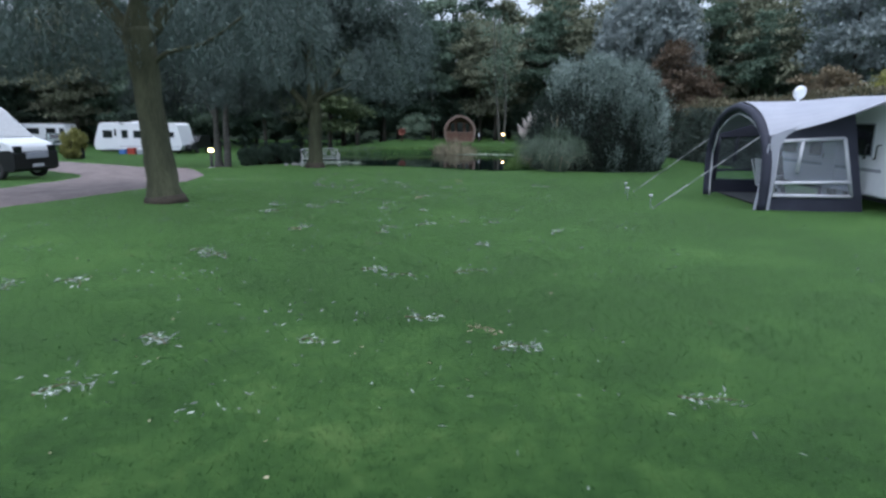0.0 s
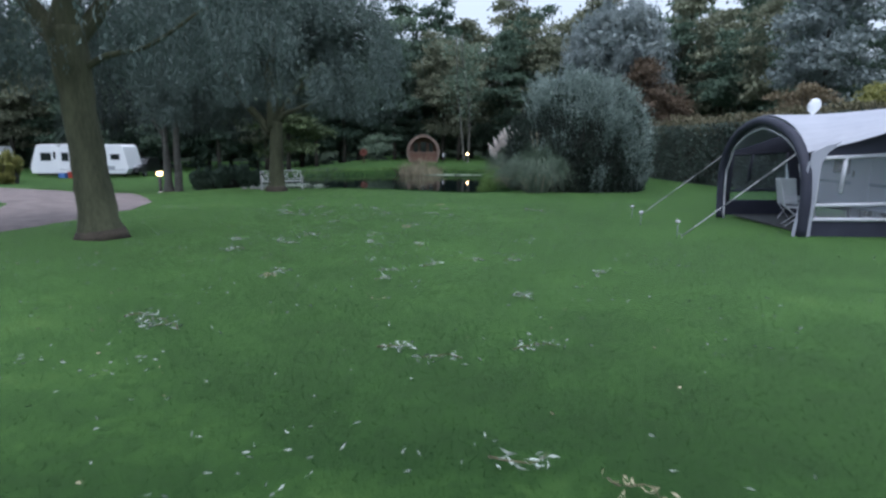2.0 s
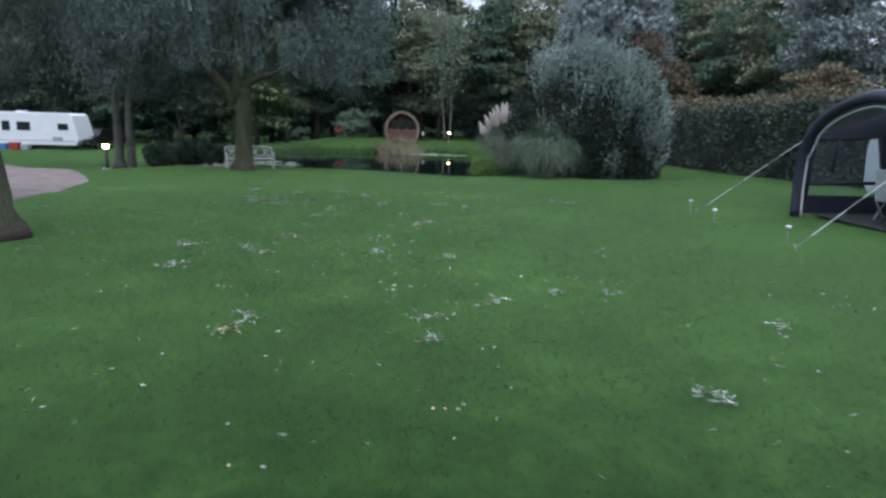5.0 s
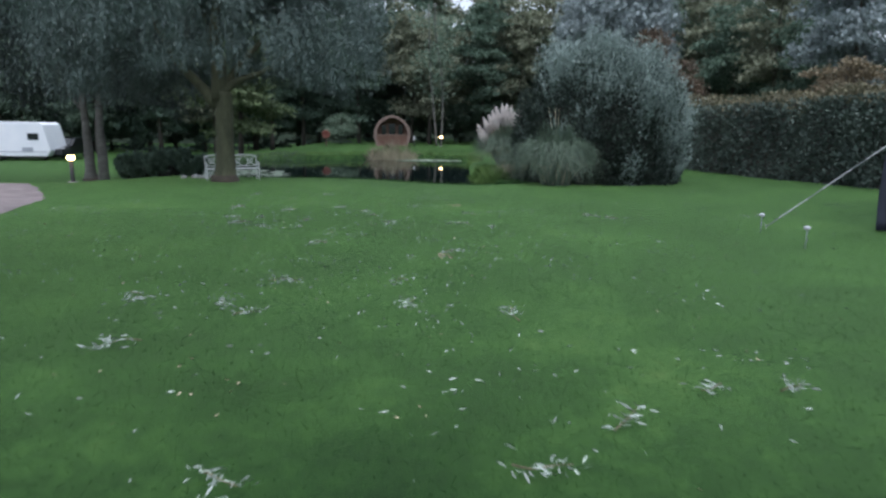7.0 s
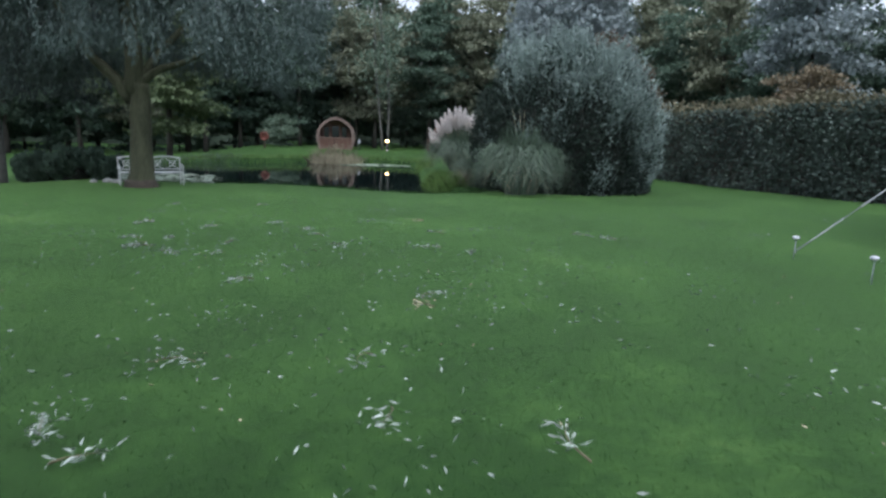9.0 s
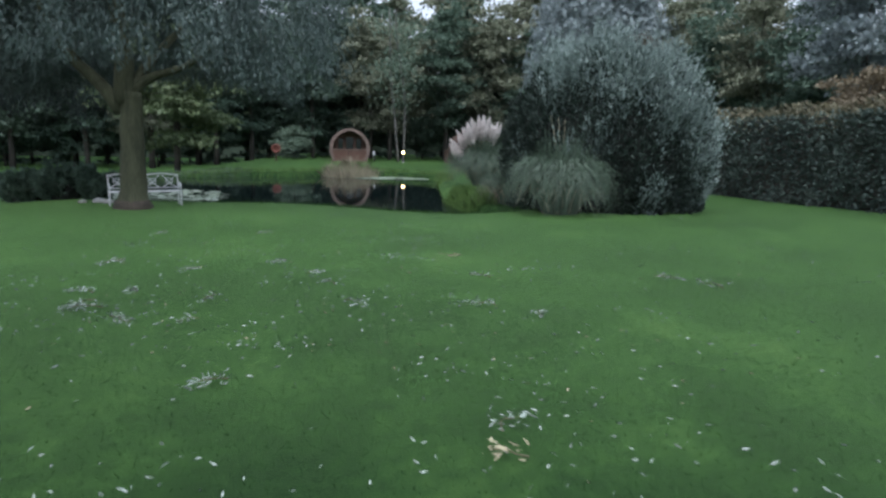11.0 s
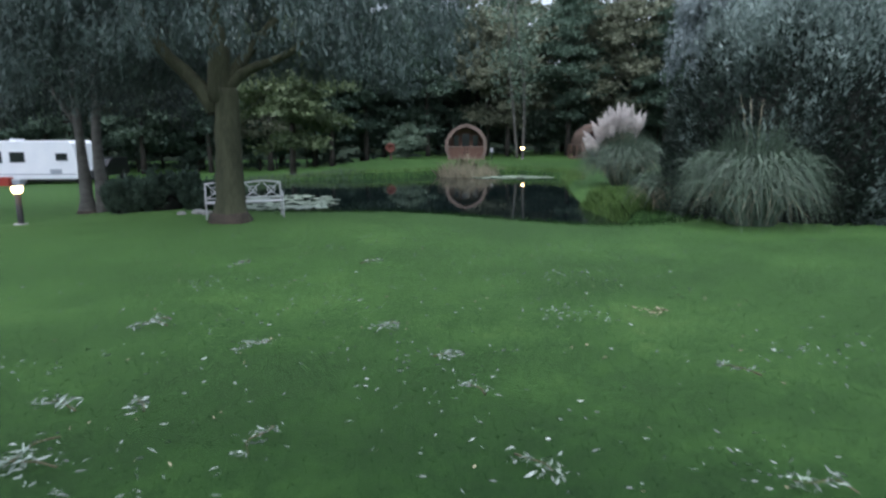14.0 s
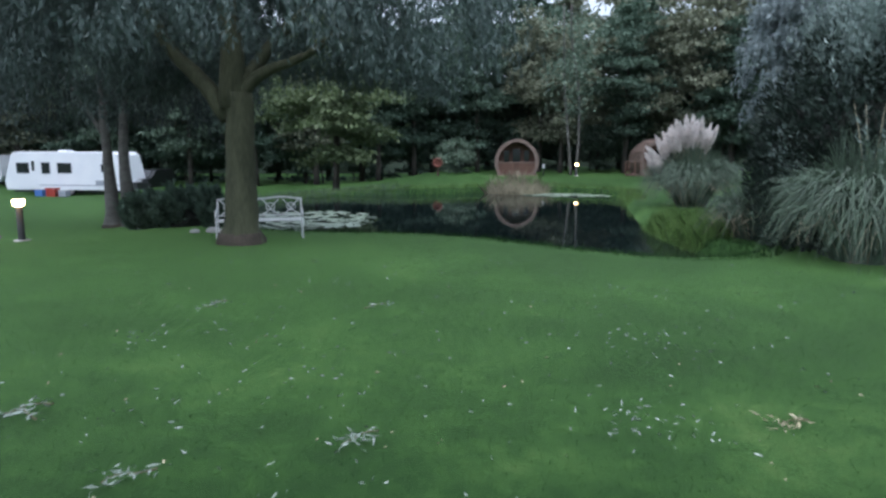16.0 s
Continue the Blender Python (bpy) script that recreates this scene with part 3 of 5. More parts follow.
# ---- big rounded silver shrub on the pond bank ----
def dome_shrub(name, x, y, radii, n_shoot, per, leaf, mat, label, shoot=0.7, category="shrub", group="", thin=0.9, power=2.7, lit_side=2.0, inner=None):
    """Upright shoots in tufts on a dome, thickest on its lit crown and side; dark leaves and core stand for shade, with
    bare stems inside.
    """
    root = thing(name, label, category, group, at=on(x, y))
    heads = max(12, n_shoot // 38)
    hd = unit(rng.normal(size=(heads * 6, 3)))
    # bright tufts stay where light falls, on top and to the right
    lush = (hd[:, 2] > 0.60 - 0.25 * hd[:, 0]) | (hd[:, 0] > lit_side) | (rng.uniform(0, 1, len(hd)) < thin)
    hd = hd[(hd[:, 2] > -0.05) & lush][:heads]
    push = rng.uniform(0.72, 1.0, (len(hd), 1))
    d = unit((hd[:, None] + rng.normal(size=(len(hd), n_shoot // len(hd), 3)) * 0.075).reshape(-1, 3))
    r = np.repeat(push, n_shoot // len(hd), 0) * rng.uniform(0.88, 1.03, (len(d), 1))
    r = r / (np.abs(d) ** power).sum(1, keepdims=True) ** (1 / power) * 0.96
    pos = d * r * np.array(radii)
    pos[:, 2] = np.maximum(pos[:, 2], 0.02)
    pos[:, :2] *= 0.86 + 0.14 * smooth01(pos[:, 2:] / radii[2] / 0.45)
    grow = unit(d * np.array([0.6, 0.6, 0.5]) + np.array([0, 0, 1.1]) + rng.normal(size=d.shape) * 0.14)
    s = rng.uniform(-0.3, 1, (len(d), per, 1)) * shoot * rng.uniform(0.6, 1.2, (len(d), 1, 1))
    p = pos[:, None] + grow[:, None] * s + rng.normal(size=(len(d), per, 3)) * 0.03
    p[..., 2] = np.maximum(p[..., 2], 0.0)
    w = grow[:, None] * 1.0 + rng.normal(size=p.shape) * 0.42
    part("foliage", leaves_mesh("foliage", p.reshape(-1, 3), w.reshape(-1, 3), *leaf), mat, root)
    # dark leaves put the shrub's inner shade into colour
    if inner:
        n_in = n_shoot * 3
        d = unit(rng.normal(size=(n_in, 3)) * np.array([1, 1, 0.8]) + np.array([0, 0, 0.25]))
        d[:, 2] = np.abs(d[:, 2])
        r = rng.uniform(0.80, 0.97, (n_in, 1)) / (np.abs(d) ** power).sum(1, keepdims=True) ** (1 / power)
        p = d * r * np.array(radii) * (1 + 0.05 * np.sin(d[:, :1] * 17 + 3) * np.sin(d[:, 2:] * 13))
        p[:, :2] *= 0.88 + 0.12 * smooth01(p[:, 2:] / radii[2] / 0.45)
        part("shade_leaves", leaves_mesh("shade_leaves", p, d * 0.7 + rng.normal(size=p.shape) * 0.5 + [0, 0, 0.5], leaf[0] * 1.25, leaf[1] * 1.3), inner, root, "leaves under the shoots, coloured dark green for the inner shade")
    # closed lumpy shell, dark as the shade within the foliage
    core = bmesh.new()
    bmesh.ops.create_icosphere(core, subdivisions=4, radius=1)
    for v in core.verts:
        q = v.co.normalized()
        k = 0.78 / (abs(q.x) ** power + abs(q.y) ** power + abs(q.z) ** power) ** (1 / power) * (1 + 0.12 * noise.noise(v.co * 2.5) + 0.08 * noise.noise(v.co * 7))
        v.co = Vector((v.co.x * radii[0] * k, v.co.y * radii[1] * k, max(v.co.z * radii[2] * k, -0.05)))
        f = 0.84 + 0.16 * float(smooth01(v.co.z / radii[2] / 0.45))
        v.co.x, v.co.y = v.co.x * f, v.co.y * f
    part("shade_core", core, M_CORE, root, "closed dark core standing for the shade inside the shrub")
    st = []
    for i in range(16):
        a = i * 2.4
        st.append(tube(curve_points([(0.25 * math.cos(a), 0.25 * math.sin(a), -0.1), (0.35 * radii[0] * math.cos(a), 0.35 * radii[1] * math.sin(a), radii[2] * 0.4),
                                     (0.6 * radii[0] * math.cos(a), 0.6 * radii[1] * math.sin(a), radii[2] * 0.72)], 6), np.linspace(0.05, 0.015, 6) * min(1, radii[2] / 3), 5))
    tagged(part("stems", joined(*st), M_DARKBARK, root), kind="stuff")
    return root


dome_shrub("willow_shrub", 5.95, 26.95, (3.55, 2.7, 5.05), 9400, 14, (0.15, 0.036), M_SHRUB, "large rounded silver-green willow shrub on the bank", 0.95, thin=0.05, power=2.35, lit_side=0.78, inner=M_SHRUBIN)


# ---- pampas grass ----
def blades(n, radius, height, arch, width, base=0.5, seg=5):
    """Arching tapered blades round a crown: (n*seg) quads."""
    a = rng.uniform(0, 2 * math.pi, n)
    lean = rng.uniform(0.05, 1, n) ** 0.8
    h = height * rng.uniform(0.65, 1.05, n) * (1 - 0.25 * lean)
    reach = radius * lean * rng.uniform(0.8, 1.1, n)
    r0 = base * rng.uniform(0, 1, n) ** 0.5
    tw = rng.uniform(0, math.pi, n)
    bend = rng.normal(size=n) * 0.35
    droop = arch * lean * rng.uniform(0.35, 1.15, n)
    rows = []
    for k in range(seg + 1):
        s = k / seg
        rr = r0 + reach * s ** 1.1
        zz = h * (s * (1 + droop) - droop * s ** 2.4 * 1.7)
        aa = a + bend * s * s
        wd = width * (1 - s) ** 0.7 * 0.5 + 0.0015
        c = np.stack([rr * np.cos(aa), rr * np.sin(aa), np.maximum(zz, 0.02)], 1)
        sd = np.stack([-np.sin(a) * np.cos(tw), np.cos(a) * np.cos(tw), np.sin(tw) * 0.4], 1)
        rows.append((c - sd * wd[:, None] if np.ndim(wd) else c - sd * wd, c + sd * wd))
    verts = np.concatenate([np.stack([r[0], r[1]], 1) for r in rows], 1)  # n, 2*(seg+1), 3
    nv = 2 * (seg + 1)
    f = np.concatenate([np.arange(n)[:, None] * nv + np.array([2 * k, 2 * k + 1, 2 * k + 3, 2 * k + 2]) for k in range(seg)])
    return mesh_of("blades", verts.reshape(-1, 3).tolist(), f.tolist())


def plume_mesh(length):
    """One feathery plume, upright at its stalk's end: many fine barbs round a spindle."""
    n = 230
    s = rng.uniform(0, 1, n)
    a = rng.uniform(0, 2 * math.pi, n)
    prof = np.sin(np.pi * np.clip(s, 0, 1) ** 0.6) ** 0.8 * 0.08 + 0.004
    p = np.stack([0.02 * np.cos(a) * prof / 0.09, 0.02 * np.sin(a) * prof / 0.09, s * length], 1)
    d = np.stack([np.cos(a) * prof * 7, np.sin(a) * prof * 7, np.full(n, 0.9)], 1)
    return leaves_mesh("plume", p, d, 0.17, 0.04)


def pampas(x, y, radius, height, n, label, plumes=0, dry=0.15, tall=1.3, stalks=0, arch=1.35, centre_shift=(0, 0)):
    root = thing("pampas_grass", label, "pampas grass", at=on(x, y))
    part("green_blades", blades(int(n * (1 - dry)), radius, height, arch, 0.042), M_PAMPAS, root)
    part("dry_blades", blades(int(n * dry), radius * 0.95, height * 0.75, arch, 0.024), M_DRY, root, "dry straw-coloured blades")
    for i in range(plumes):
        th = math.radians(rng.uniform(-66, 34))
        side = rng.uniform(-0.55, 0.45)
        top = rng.uniform(0.78, 1.0)
        tip = Vector((math.sin(th) * radius * 0.74 * top + centre_shift[0], side * radius * 0.7 + centre_shift[1], height * tall * (0.16 + 0.62 * math.cos(th)) * top))
        lean = Vector((math.sin(th * 0.62), side * 0.35, math.cos(th * 0.62))).normalized()
        ctrl = curve_points([(0.12 * math.sin(th), 0.1 * side, 0.1), tip * 0.55 + Vector((0, 0, 0.12)), tip], 7)
        part("plume_stalk", tube(ctrl, np.linspace(0.012, 0.006, 7), 5), M_DRY, root)
        pl = part("plume", plume_mesh(rng.uniform(0.5, 0.78)), M_PLUME, root, "cream-pink feathery plume")
        pl.matrix_basis = Matrix.Translation(tip - lean * 0.12) @ lean.to_track_quat("Z", "Y").to_matrix().to_4x4()
    for i in range(stalks):
        a = rng.uniform(0, 2 * math.pi)
        r = rng.uniform(0.2, 0.9) * radius * 0.6
        h = height * rng.uniform(0.92, 1.04)
        ctrl = curve_points([(0.1 * math.cos(a), 0.1 * math.sin(a), 0.1), (0.4 * r * math.cos(a), 0.4 * r * math.sin(a), h * 0.6), (r * math.cos(a), r * math.sin(a), h)], 6)
        part("seed_stalk", tube(ctrl, [0.004, 0.003, 0.004, 0.007, 0.008, 0.002], 5), M_DRY, root)
    return root


pampas(3.92, 24.75, 1.42, 2.6, 4600, "broad clump of arching pampas grass without plumes", stalks=3, arch=1.48, dry=0.08)
pampas(3.95, 37.6, 1.9, 2.9, 4600, "pampas grass crowned with cream-pink feathery plumes", plumes=56, tall=1.22, dry=0.1, centre_shift=(-0.1, 0))
pampas(3.3, 28.4, 1.0, 1.75, 1500, "wispy grey-green grass clump on the bank", dry=0.35)



# ---- bank vegetation ----
def tuft_patch(name, x0, x1, y0, y1, n, h, mat, label, keep, category="bank grass", width=0.018):
    """Upright blades over a patch, where keep(x, y) holds."""
    x, y = rng.uniform(x0, x1, n), rng.uniform(y0, y1, n)
    k = keep(x, y)
    x, y = x[k], y[k]
    z = ground_z(x, y)
    m = len(x)
    hh = h * rng.uniform(0.5, 1.15, m)
    a = rng.uniform(0, 2 * math.pi, m)
    lean = rng.normal(size=(m, 2)) * 0.35 * hh[:, None]
    b = np.stack([x, y, z - 0.02], 1)
    s = np.stack([np.cos(a), np.sin(a), np.zeros(m)], 1) * width / 2
    mid = b + np.concatenate([lean * 0.35, (hh * 0.6)[:, None]], 1)
    tip = b + np.concatenate([lean, hh[:, None]], 1)
    v = np.stack([b - s, b + s, mid + s * 0.8, tip, mid - s * 0.8], 1)
    ob = part(name, quads_mesh(name, v), mat)
    return tagged(ob, label, category, kind="stuff")


tuft_patch("bank_grass", 1.2, 4.2, 28.2, 33.0, 9000, 0.42, M_MARSH, "bright green marginal plants on the pond bank", lambda x, y: (shore_distance(x, y) < 0.35) & (shore_distance(x, y) > -1.6))
tuft_patch("far_bank_grass", -14.5, 3.5, 41, 53, 30000, 0.32, M_MARSH, "longer uncut grass along the far bank", lambda x, y: (np.abs(shore_distance(x, y) + 0.1) < 0.55))
tuft_patch("near_bank_grass", -10, 3.5, 24.4, 31, 26000, 0.11, M_BLADE, "ragged grass fringe at the near bank", lambda x, y: (np.abs(shore_distance(x, y) + 0.25) < 0.4), width=0.012)
tuft_patch("left_bank_grass", -16, -9, 30, 50, 14000, 0.4, M_WOOD_B, "dark marginal grass on the bank", lambda x, y: (np.abs(shore_distance(x, y)) < 0.7))
tuft_patch("reeds", -4.6, -1.2, 48.2, 51.6, 2600, 1.15, M_DRY, "tan reeds at the water's edge", lambda x, y: ((x + 2.9) / 1.7) ** 2 + ((y - 50.0) / 1.5) ** 2 < 1, "reeds", 0.03)


def lily_pads():
    """Pale floating leaves in two rafts; each a notched disc."""
    def raft(test, n, x0, x1, y0, y1):
        out = []
        while len(out) < n:
            x, y = rng.uniform(x0, x1), rng.uniform(y0, y1)
            if test(x, y) and shore_distance(np.array([x]), np.array([y]))[0] > 0.3:
                out.append((x, y))
        return out
    spots = raft(lambda x, y: ((x + 10.3) / 3.1) ** 2 + ((y - 33.8) / 3.3) ** 2 < 1 - 0.35 * noise.noise(Vector((x, y, 0))), 260, -14, -6.5, 29, 38)
    far = raft(lambda x, y: ((x - 0.0) / 2.6) ** 2 + ((y - 48.9) / 1.2) ** 2 < 1, 140, -3, 3, 47, 50.5)
    outline = [(0.02, 0)] + [(math.cos(a), math.sin(a)) for a in np.linspace(0.25, 2 * math.pi - 0.25, 11)]
    me = mesh_of("lily_pad", [(x, y, 0.0) for x, y in outline] + [(x * 0.97, y * 0.97, -0.012) for x, y in outline], [tuple(range(12)), tuple(range(23, 11, -1))] + [(i, i + 12, (i + 1) % 12 + 12, (i + 1) % 12) for i in range(12)])
    me.materials.append(M_LILY)
    for k, (name, pts) in enumerate((("lily_raft", spots), ("lily_raft", far))):
        root = thing(name, ("pale raft of water-lily leaves near the bench", "thin raft of water-lily leaves under the far bank")[k], "water lilies", at=pose(pts[0][0], pts[0][1], WATER_Z))
        for x, y in pts:
            ob = new("lily_pad", me)
            ob.parent = root
            s = rng.uniform(0.13, 0.27)
            ob.matrix_basis = pose(x - pts[0][0], y - pts[0][1], 0.013 + rng.uniform(0, 0.012), rng.normal() * 4, rng.normal() * 4, rng.uniform(0, 360)) @ Matrix.Diagonal((s, s, 1, 1))


lily_pads()


# ---- woodland ----
def wood_mesh_set(kind):
    """Trunk and crown meshes for one kind of woodland tree."""
    h, k, rad, c, per, leaf = {
        "broad": (13.0, 54, (3.7, 3.7, 5.6), (0, 0, 7.6), 190, (0.31, 0.175)),
        "tall": (16.0, 44, (3.3, 3.3, 6.8), (0, 0, 9.4), 110, (0.46, 0.26)),
        "back": (13.0, 44, (3.9, 3.9, 5.4), (0, 0, 7.8), 110, (0.46, 0.26)),
        "low": (8.0, 60, (3.1, 2.9, 3.4), (0, 0, 4.3), 200, (0.22, 0.125)),
        "bush": (5.0, 26, (2.6, 2.4, 2.6), (0, 0, 2.4), 90, (0.32, 0.17))}[kind]
    tr = tube(curve_points([(0, 0, -0.5), (0.1, 0.05, h * 0.3), (-0.1, 0.1, h * 0.6), (0.1, 0, h * 0.85)], 8), np.array([0.24, 0.2, 0.19, 0.17, 0.14, 0.1, 0.07, 0.03]) * min(1, h / 12), 7, 0.15)
    cl = shell_points(k, c, rad, -0.95, 0.3)
    axis = np.array([0.0, 0.0, 1.0])
    foot = cl * axis * 0.96 + axis * 0.25
    way = cl - foot
    s = rng.uniform(0.35, 1.06, (k, per, 1))
    p = foot[:, None] + way[:, None] * s
    p[..., 2] -= 0.16 * np.linalg.norm(way, axis=1)[:, None] * s[..., 0] ** 2
    wide = (0.62 if kind not in ("low", "bush") else 0.42) * (0.55 + 0.45 * np.sin(np.pi * np.clip(s, 0, 1)))
    p += rng.normal(size=p.shape) * wide * np.array([1, 1, 0.30])
    p = p.reshape(-1, 3)
    p[:, 2] = np.maximum(p[:, 2], 0.4)
    d = rng.normal(size=p.shape) * 0.8 + np.repeat(unit(way), per, 0) * 0.7 + np.array([0, 0, -0.35])
    return tr, leaves_mesh("crown", p, d, *leaf, flat=0.42)


WOOD = {(k, i): wood_mesh_set(k) for k in ("broad", "tall", "back", "low", "bush") for i in range(2)}
WOOD_COPY = {}


def wood_tree(x, y, kind, mat, label, scale=1.0, name="woodland_tree", group="trees of the wood behind the pond", bark=M_DARKBARK):
    i = int(rng.integers(2))
    key = (kind, i, mat.name, bark.name)
    if key not in WOOD_COPY:
        t, c = (m.copy() for m in WOOD[(kind, i)])
        t.materials.append(bark)
        c.materials.append(mat)
        WOOD_COPY[key] = (t, c)
    t, c = WOOD_COPY[key]
    root = thing(name, label, "tree", group, at=on(x, y, rng.uniform(0, 360)) @ Matrix.Diagonal((scale, scale, scale * rng.uniform(0.9, 1.12), 1)))
    for nm, me in (("trunk", t), ("crown", c)):
        ob = new(nm, me)
        ob.parent = root
    return root


def wood_edge(x):
    return 61 + 11 * float(smooth01((x + 24) / 16)) - 4 * float(smooth01((x - 8) / 12))


def build_woods():
    mats = [(M_WOOD_A, "dark green"), (M_WOOD_B, "mid-green"), (M_WOOD_A, "dark green"), (M_WOOD_C, "olive-green")]
    for row, (off, step) in enumerate(((0, 4.6), (6, 4.8), (13, 5.5))):
        x = -70.0
        while x < 42:
            y = wood_edge(x) + off + rng.uniform(-1.6, 1.6)
            m, word = mats[int(rng.integers(4))]
            kind = "broad" if row < 1 else ("tall" if rng.uniform() < 0.6 else "back")
            s = rng.uniform(1.0, 1.25) + 0.06 * row
            if 2 < x < 14:
                s *= 1.04
            wood_tree(x + rng.uniform(-1.2, 1.2), y, kind, m, f"{word} broadleaf tree in the wood behind the pond", s)
            x += step * rng.uniform(0.85, 1.15)
    for i in range(70):
        x = -66 + (i % 35) * 2.9 + rng.uniform(-1, 1)
        wood_tree(x, wood_edge(x) + (2.6 if i < 35 else 7.0) + rng.uniform(-0.8, 1.2), "bush", M_WOOD_A, "dark undergrowth shrub beneath the woodland trees", rng.uniform(0.85, 1.25), "undergrowth_shrub", "undergrowth at the edge of the wood")
    # side woods behind the hedge
    for row in range(2):
        for i in range(9):
            x, y = 28.5 + row * 6 + rng.uniform(-1.5, 1.5) - (i > 5) * 2, 22 + i * 5.5 + rng.uniform(-1.5, 1.5)
            m, word = mats[int(rng.integers(4))]
            wood_tree(x + max(0, (30 - y) * 0.3), y, "broad" if row == 0 else "back", m, f"{word} broadleaf tree behind the tall hedge", rng.uniform(0.85, 1.1), group="trees behind the hedge")
    # far side, beyond the drive
    for row in range(2):
        for i in range(8):
            m, word = mats[int(rng.integers(4))]
            wood_tree(-52 - row * 7 + rng.uniform(-2, 2) - i * 1.5, 60 - i * 6 + rng.uniform(-1.5, 1.5), "back", m, f"{word} broadleaf tree beyond the gravel drive", rng.uniform(0.85, 1.1), group="trees beyond the drive")


build_woods()


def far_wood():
    """A dark sheet standing for the shaded depth of the wood beyond its first rows, with an uneven leafy skyline."""
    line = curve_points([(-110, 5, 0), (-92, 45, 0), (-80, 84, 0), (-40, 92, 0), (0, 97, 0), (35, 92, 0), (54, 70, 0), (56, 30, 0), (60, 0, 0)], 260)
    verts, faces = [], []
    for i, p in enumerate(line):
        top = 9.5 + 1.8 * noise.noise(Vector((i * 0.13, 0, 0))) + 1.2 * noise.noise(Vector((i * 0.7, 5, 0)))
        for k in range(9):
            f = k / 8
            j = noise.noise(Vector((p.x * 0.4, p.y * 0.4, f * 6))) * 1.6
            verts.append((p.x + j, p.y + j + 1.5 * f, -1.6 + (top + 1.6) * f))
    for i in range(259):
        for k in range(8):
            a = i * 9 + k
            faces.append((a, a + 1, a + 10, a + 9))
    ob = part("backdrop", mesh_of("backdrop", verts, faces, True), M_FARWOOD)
    tagged(ob, "dark sheet standing for the wood's shaded depth, closing the view", "woodland", kind="structure")


far_wood()
wood_tree(-14.9, 53.0, "low", M_LIGHTTREE, "young light green tree on the far bank", 1.62, "young_tree", "single trees")
wood_tree(-8.6, 65.5, "bush", M_WOOD_B, "small pale green shrub at the wood's edge", 0.75, "pale_shrub", "single trees")
willow(12.0, 46.0, [((12.0, 46.0, -1.0), 0.3), ((12.0, 46.0, 2.0), 0.26), ((12.1, 46.0, 6.0), 0.16)], [([(12.0, 46.0, 2.0), (10.6, 46.0, 5.0), (9.6, 45.9, 8.0)], 0.16, 0.05), ([(12.0, 46.0, 3.0), (13.2, 46.1, 6.0), (13.8, 46.1, 9.0)], 0.15, 0.05)],
       (12.0, 46.0, 6.8), (3.9, 3.4, 5.6), 190, 24, 11, "tall silvery willow behind the shrub and hedge", (0.6, 1.5), -0.9, leaf=(0.27, 0.07), mat=M_SILVER, flare=1.1)
wood_tree(13.7, 42.0, "low", M_RUST, "small tree with rusty autumn leaves by the hedge", 1.0, "rusty_tree", "single trees")
wood_tree(18.4, 31.5, "low", M_BROWN, "small tree with orange-brown leaves behind the hedge", 0.78, "rusty_tree", "single trees")
wood_tree(22.5, 37.0, "broad", M_SILVER, "bluish silver tree behind the hedge", 0.95, "silver_willow", "single trees")
for _x, _y in ((18.6, 26.3), (20.2, 26.9)):
    wood_tree(_x, _y, "low", M_YELLOW, "yellow-green feathery shrub behind the hedge", 0.6, "yellow_shrub", "yellow shrubs behind the hedge")


def birch_pair():
    root = thing("birch_tree", "slender pale twin-stemmed birch beside the path lamp", "tree", at=on(0.9, 64.4))
    for ctrl, r in (([(-0.1, 0, -0.4), (-0.45, 0, 3.5), (-0.8, 0.1, 7.0), (-1.0, 0, 13.0)], 0.11), ([(0.25, 0.1, -0.4), (0.4, 0.1, 3.0), (0.3, 0.1, 6.5), (-0.35, 0.2, 10.5), (-0.4, 0.2, 13.0)], 0.10)):
        part("trunk", tube(curve_points(ctrl, 14), np.linspace(r, 0.05, 14), 8, 0.1), M_BIRCH, root)
    cl = shell_points(30, (-0.3, 0.4, 8.6), (2.6, 2.0, 4.6), -0.9, 0.5)
    p = (cl[:, None] + rng.normal(size=(30, 60, 3)) * 0.6).reshape(-1, 3)
    part("crown", leaves_mesh("crown", p, rng.normal(size=p.shape) + [0, 0, -0.5], 0.3, 0.16), M_WOOD_B, root)


birch_pair()


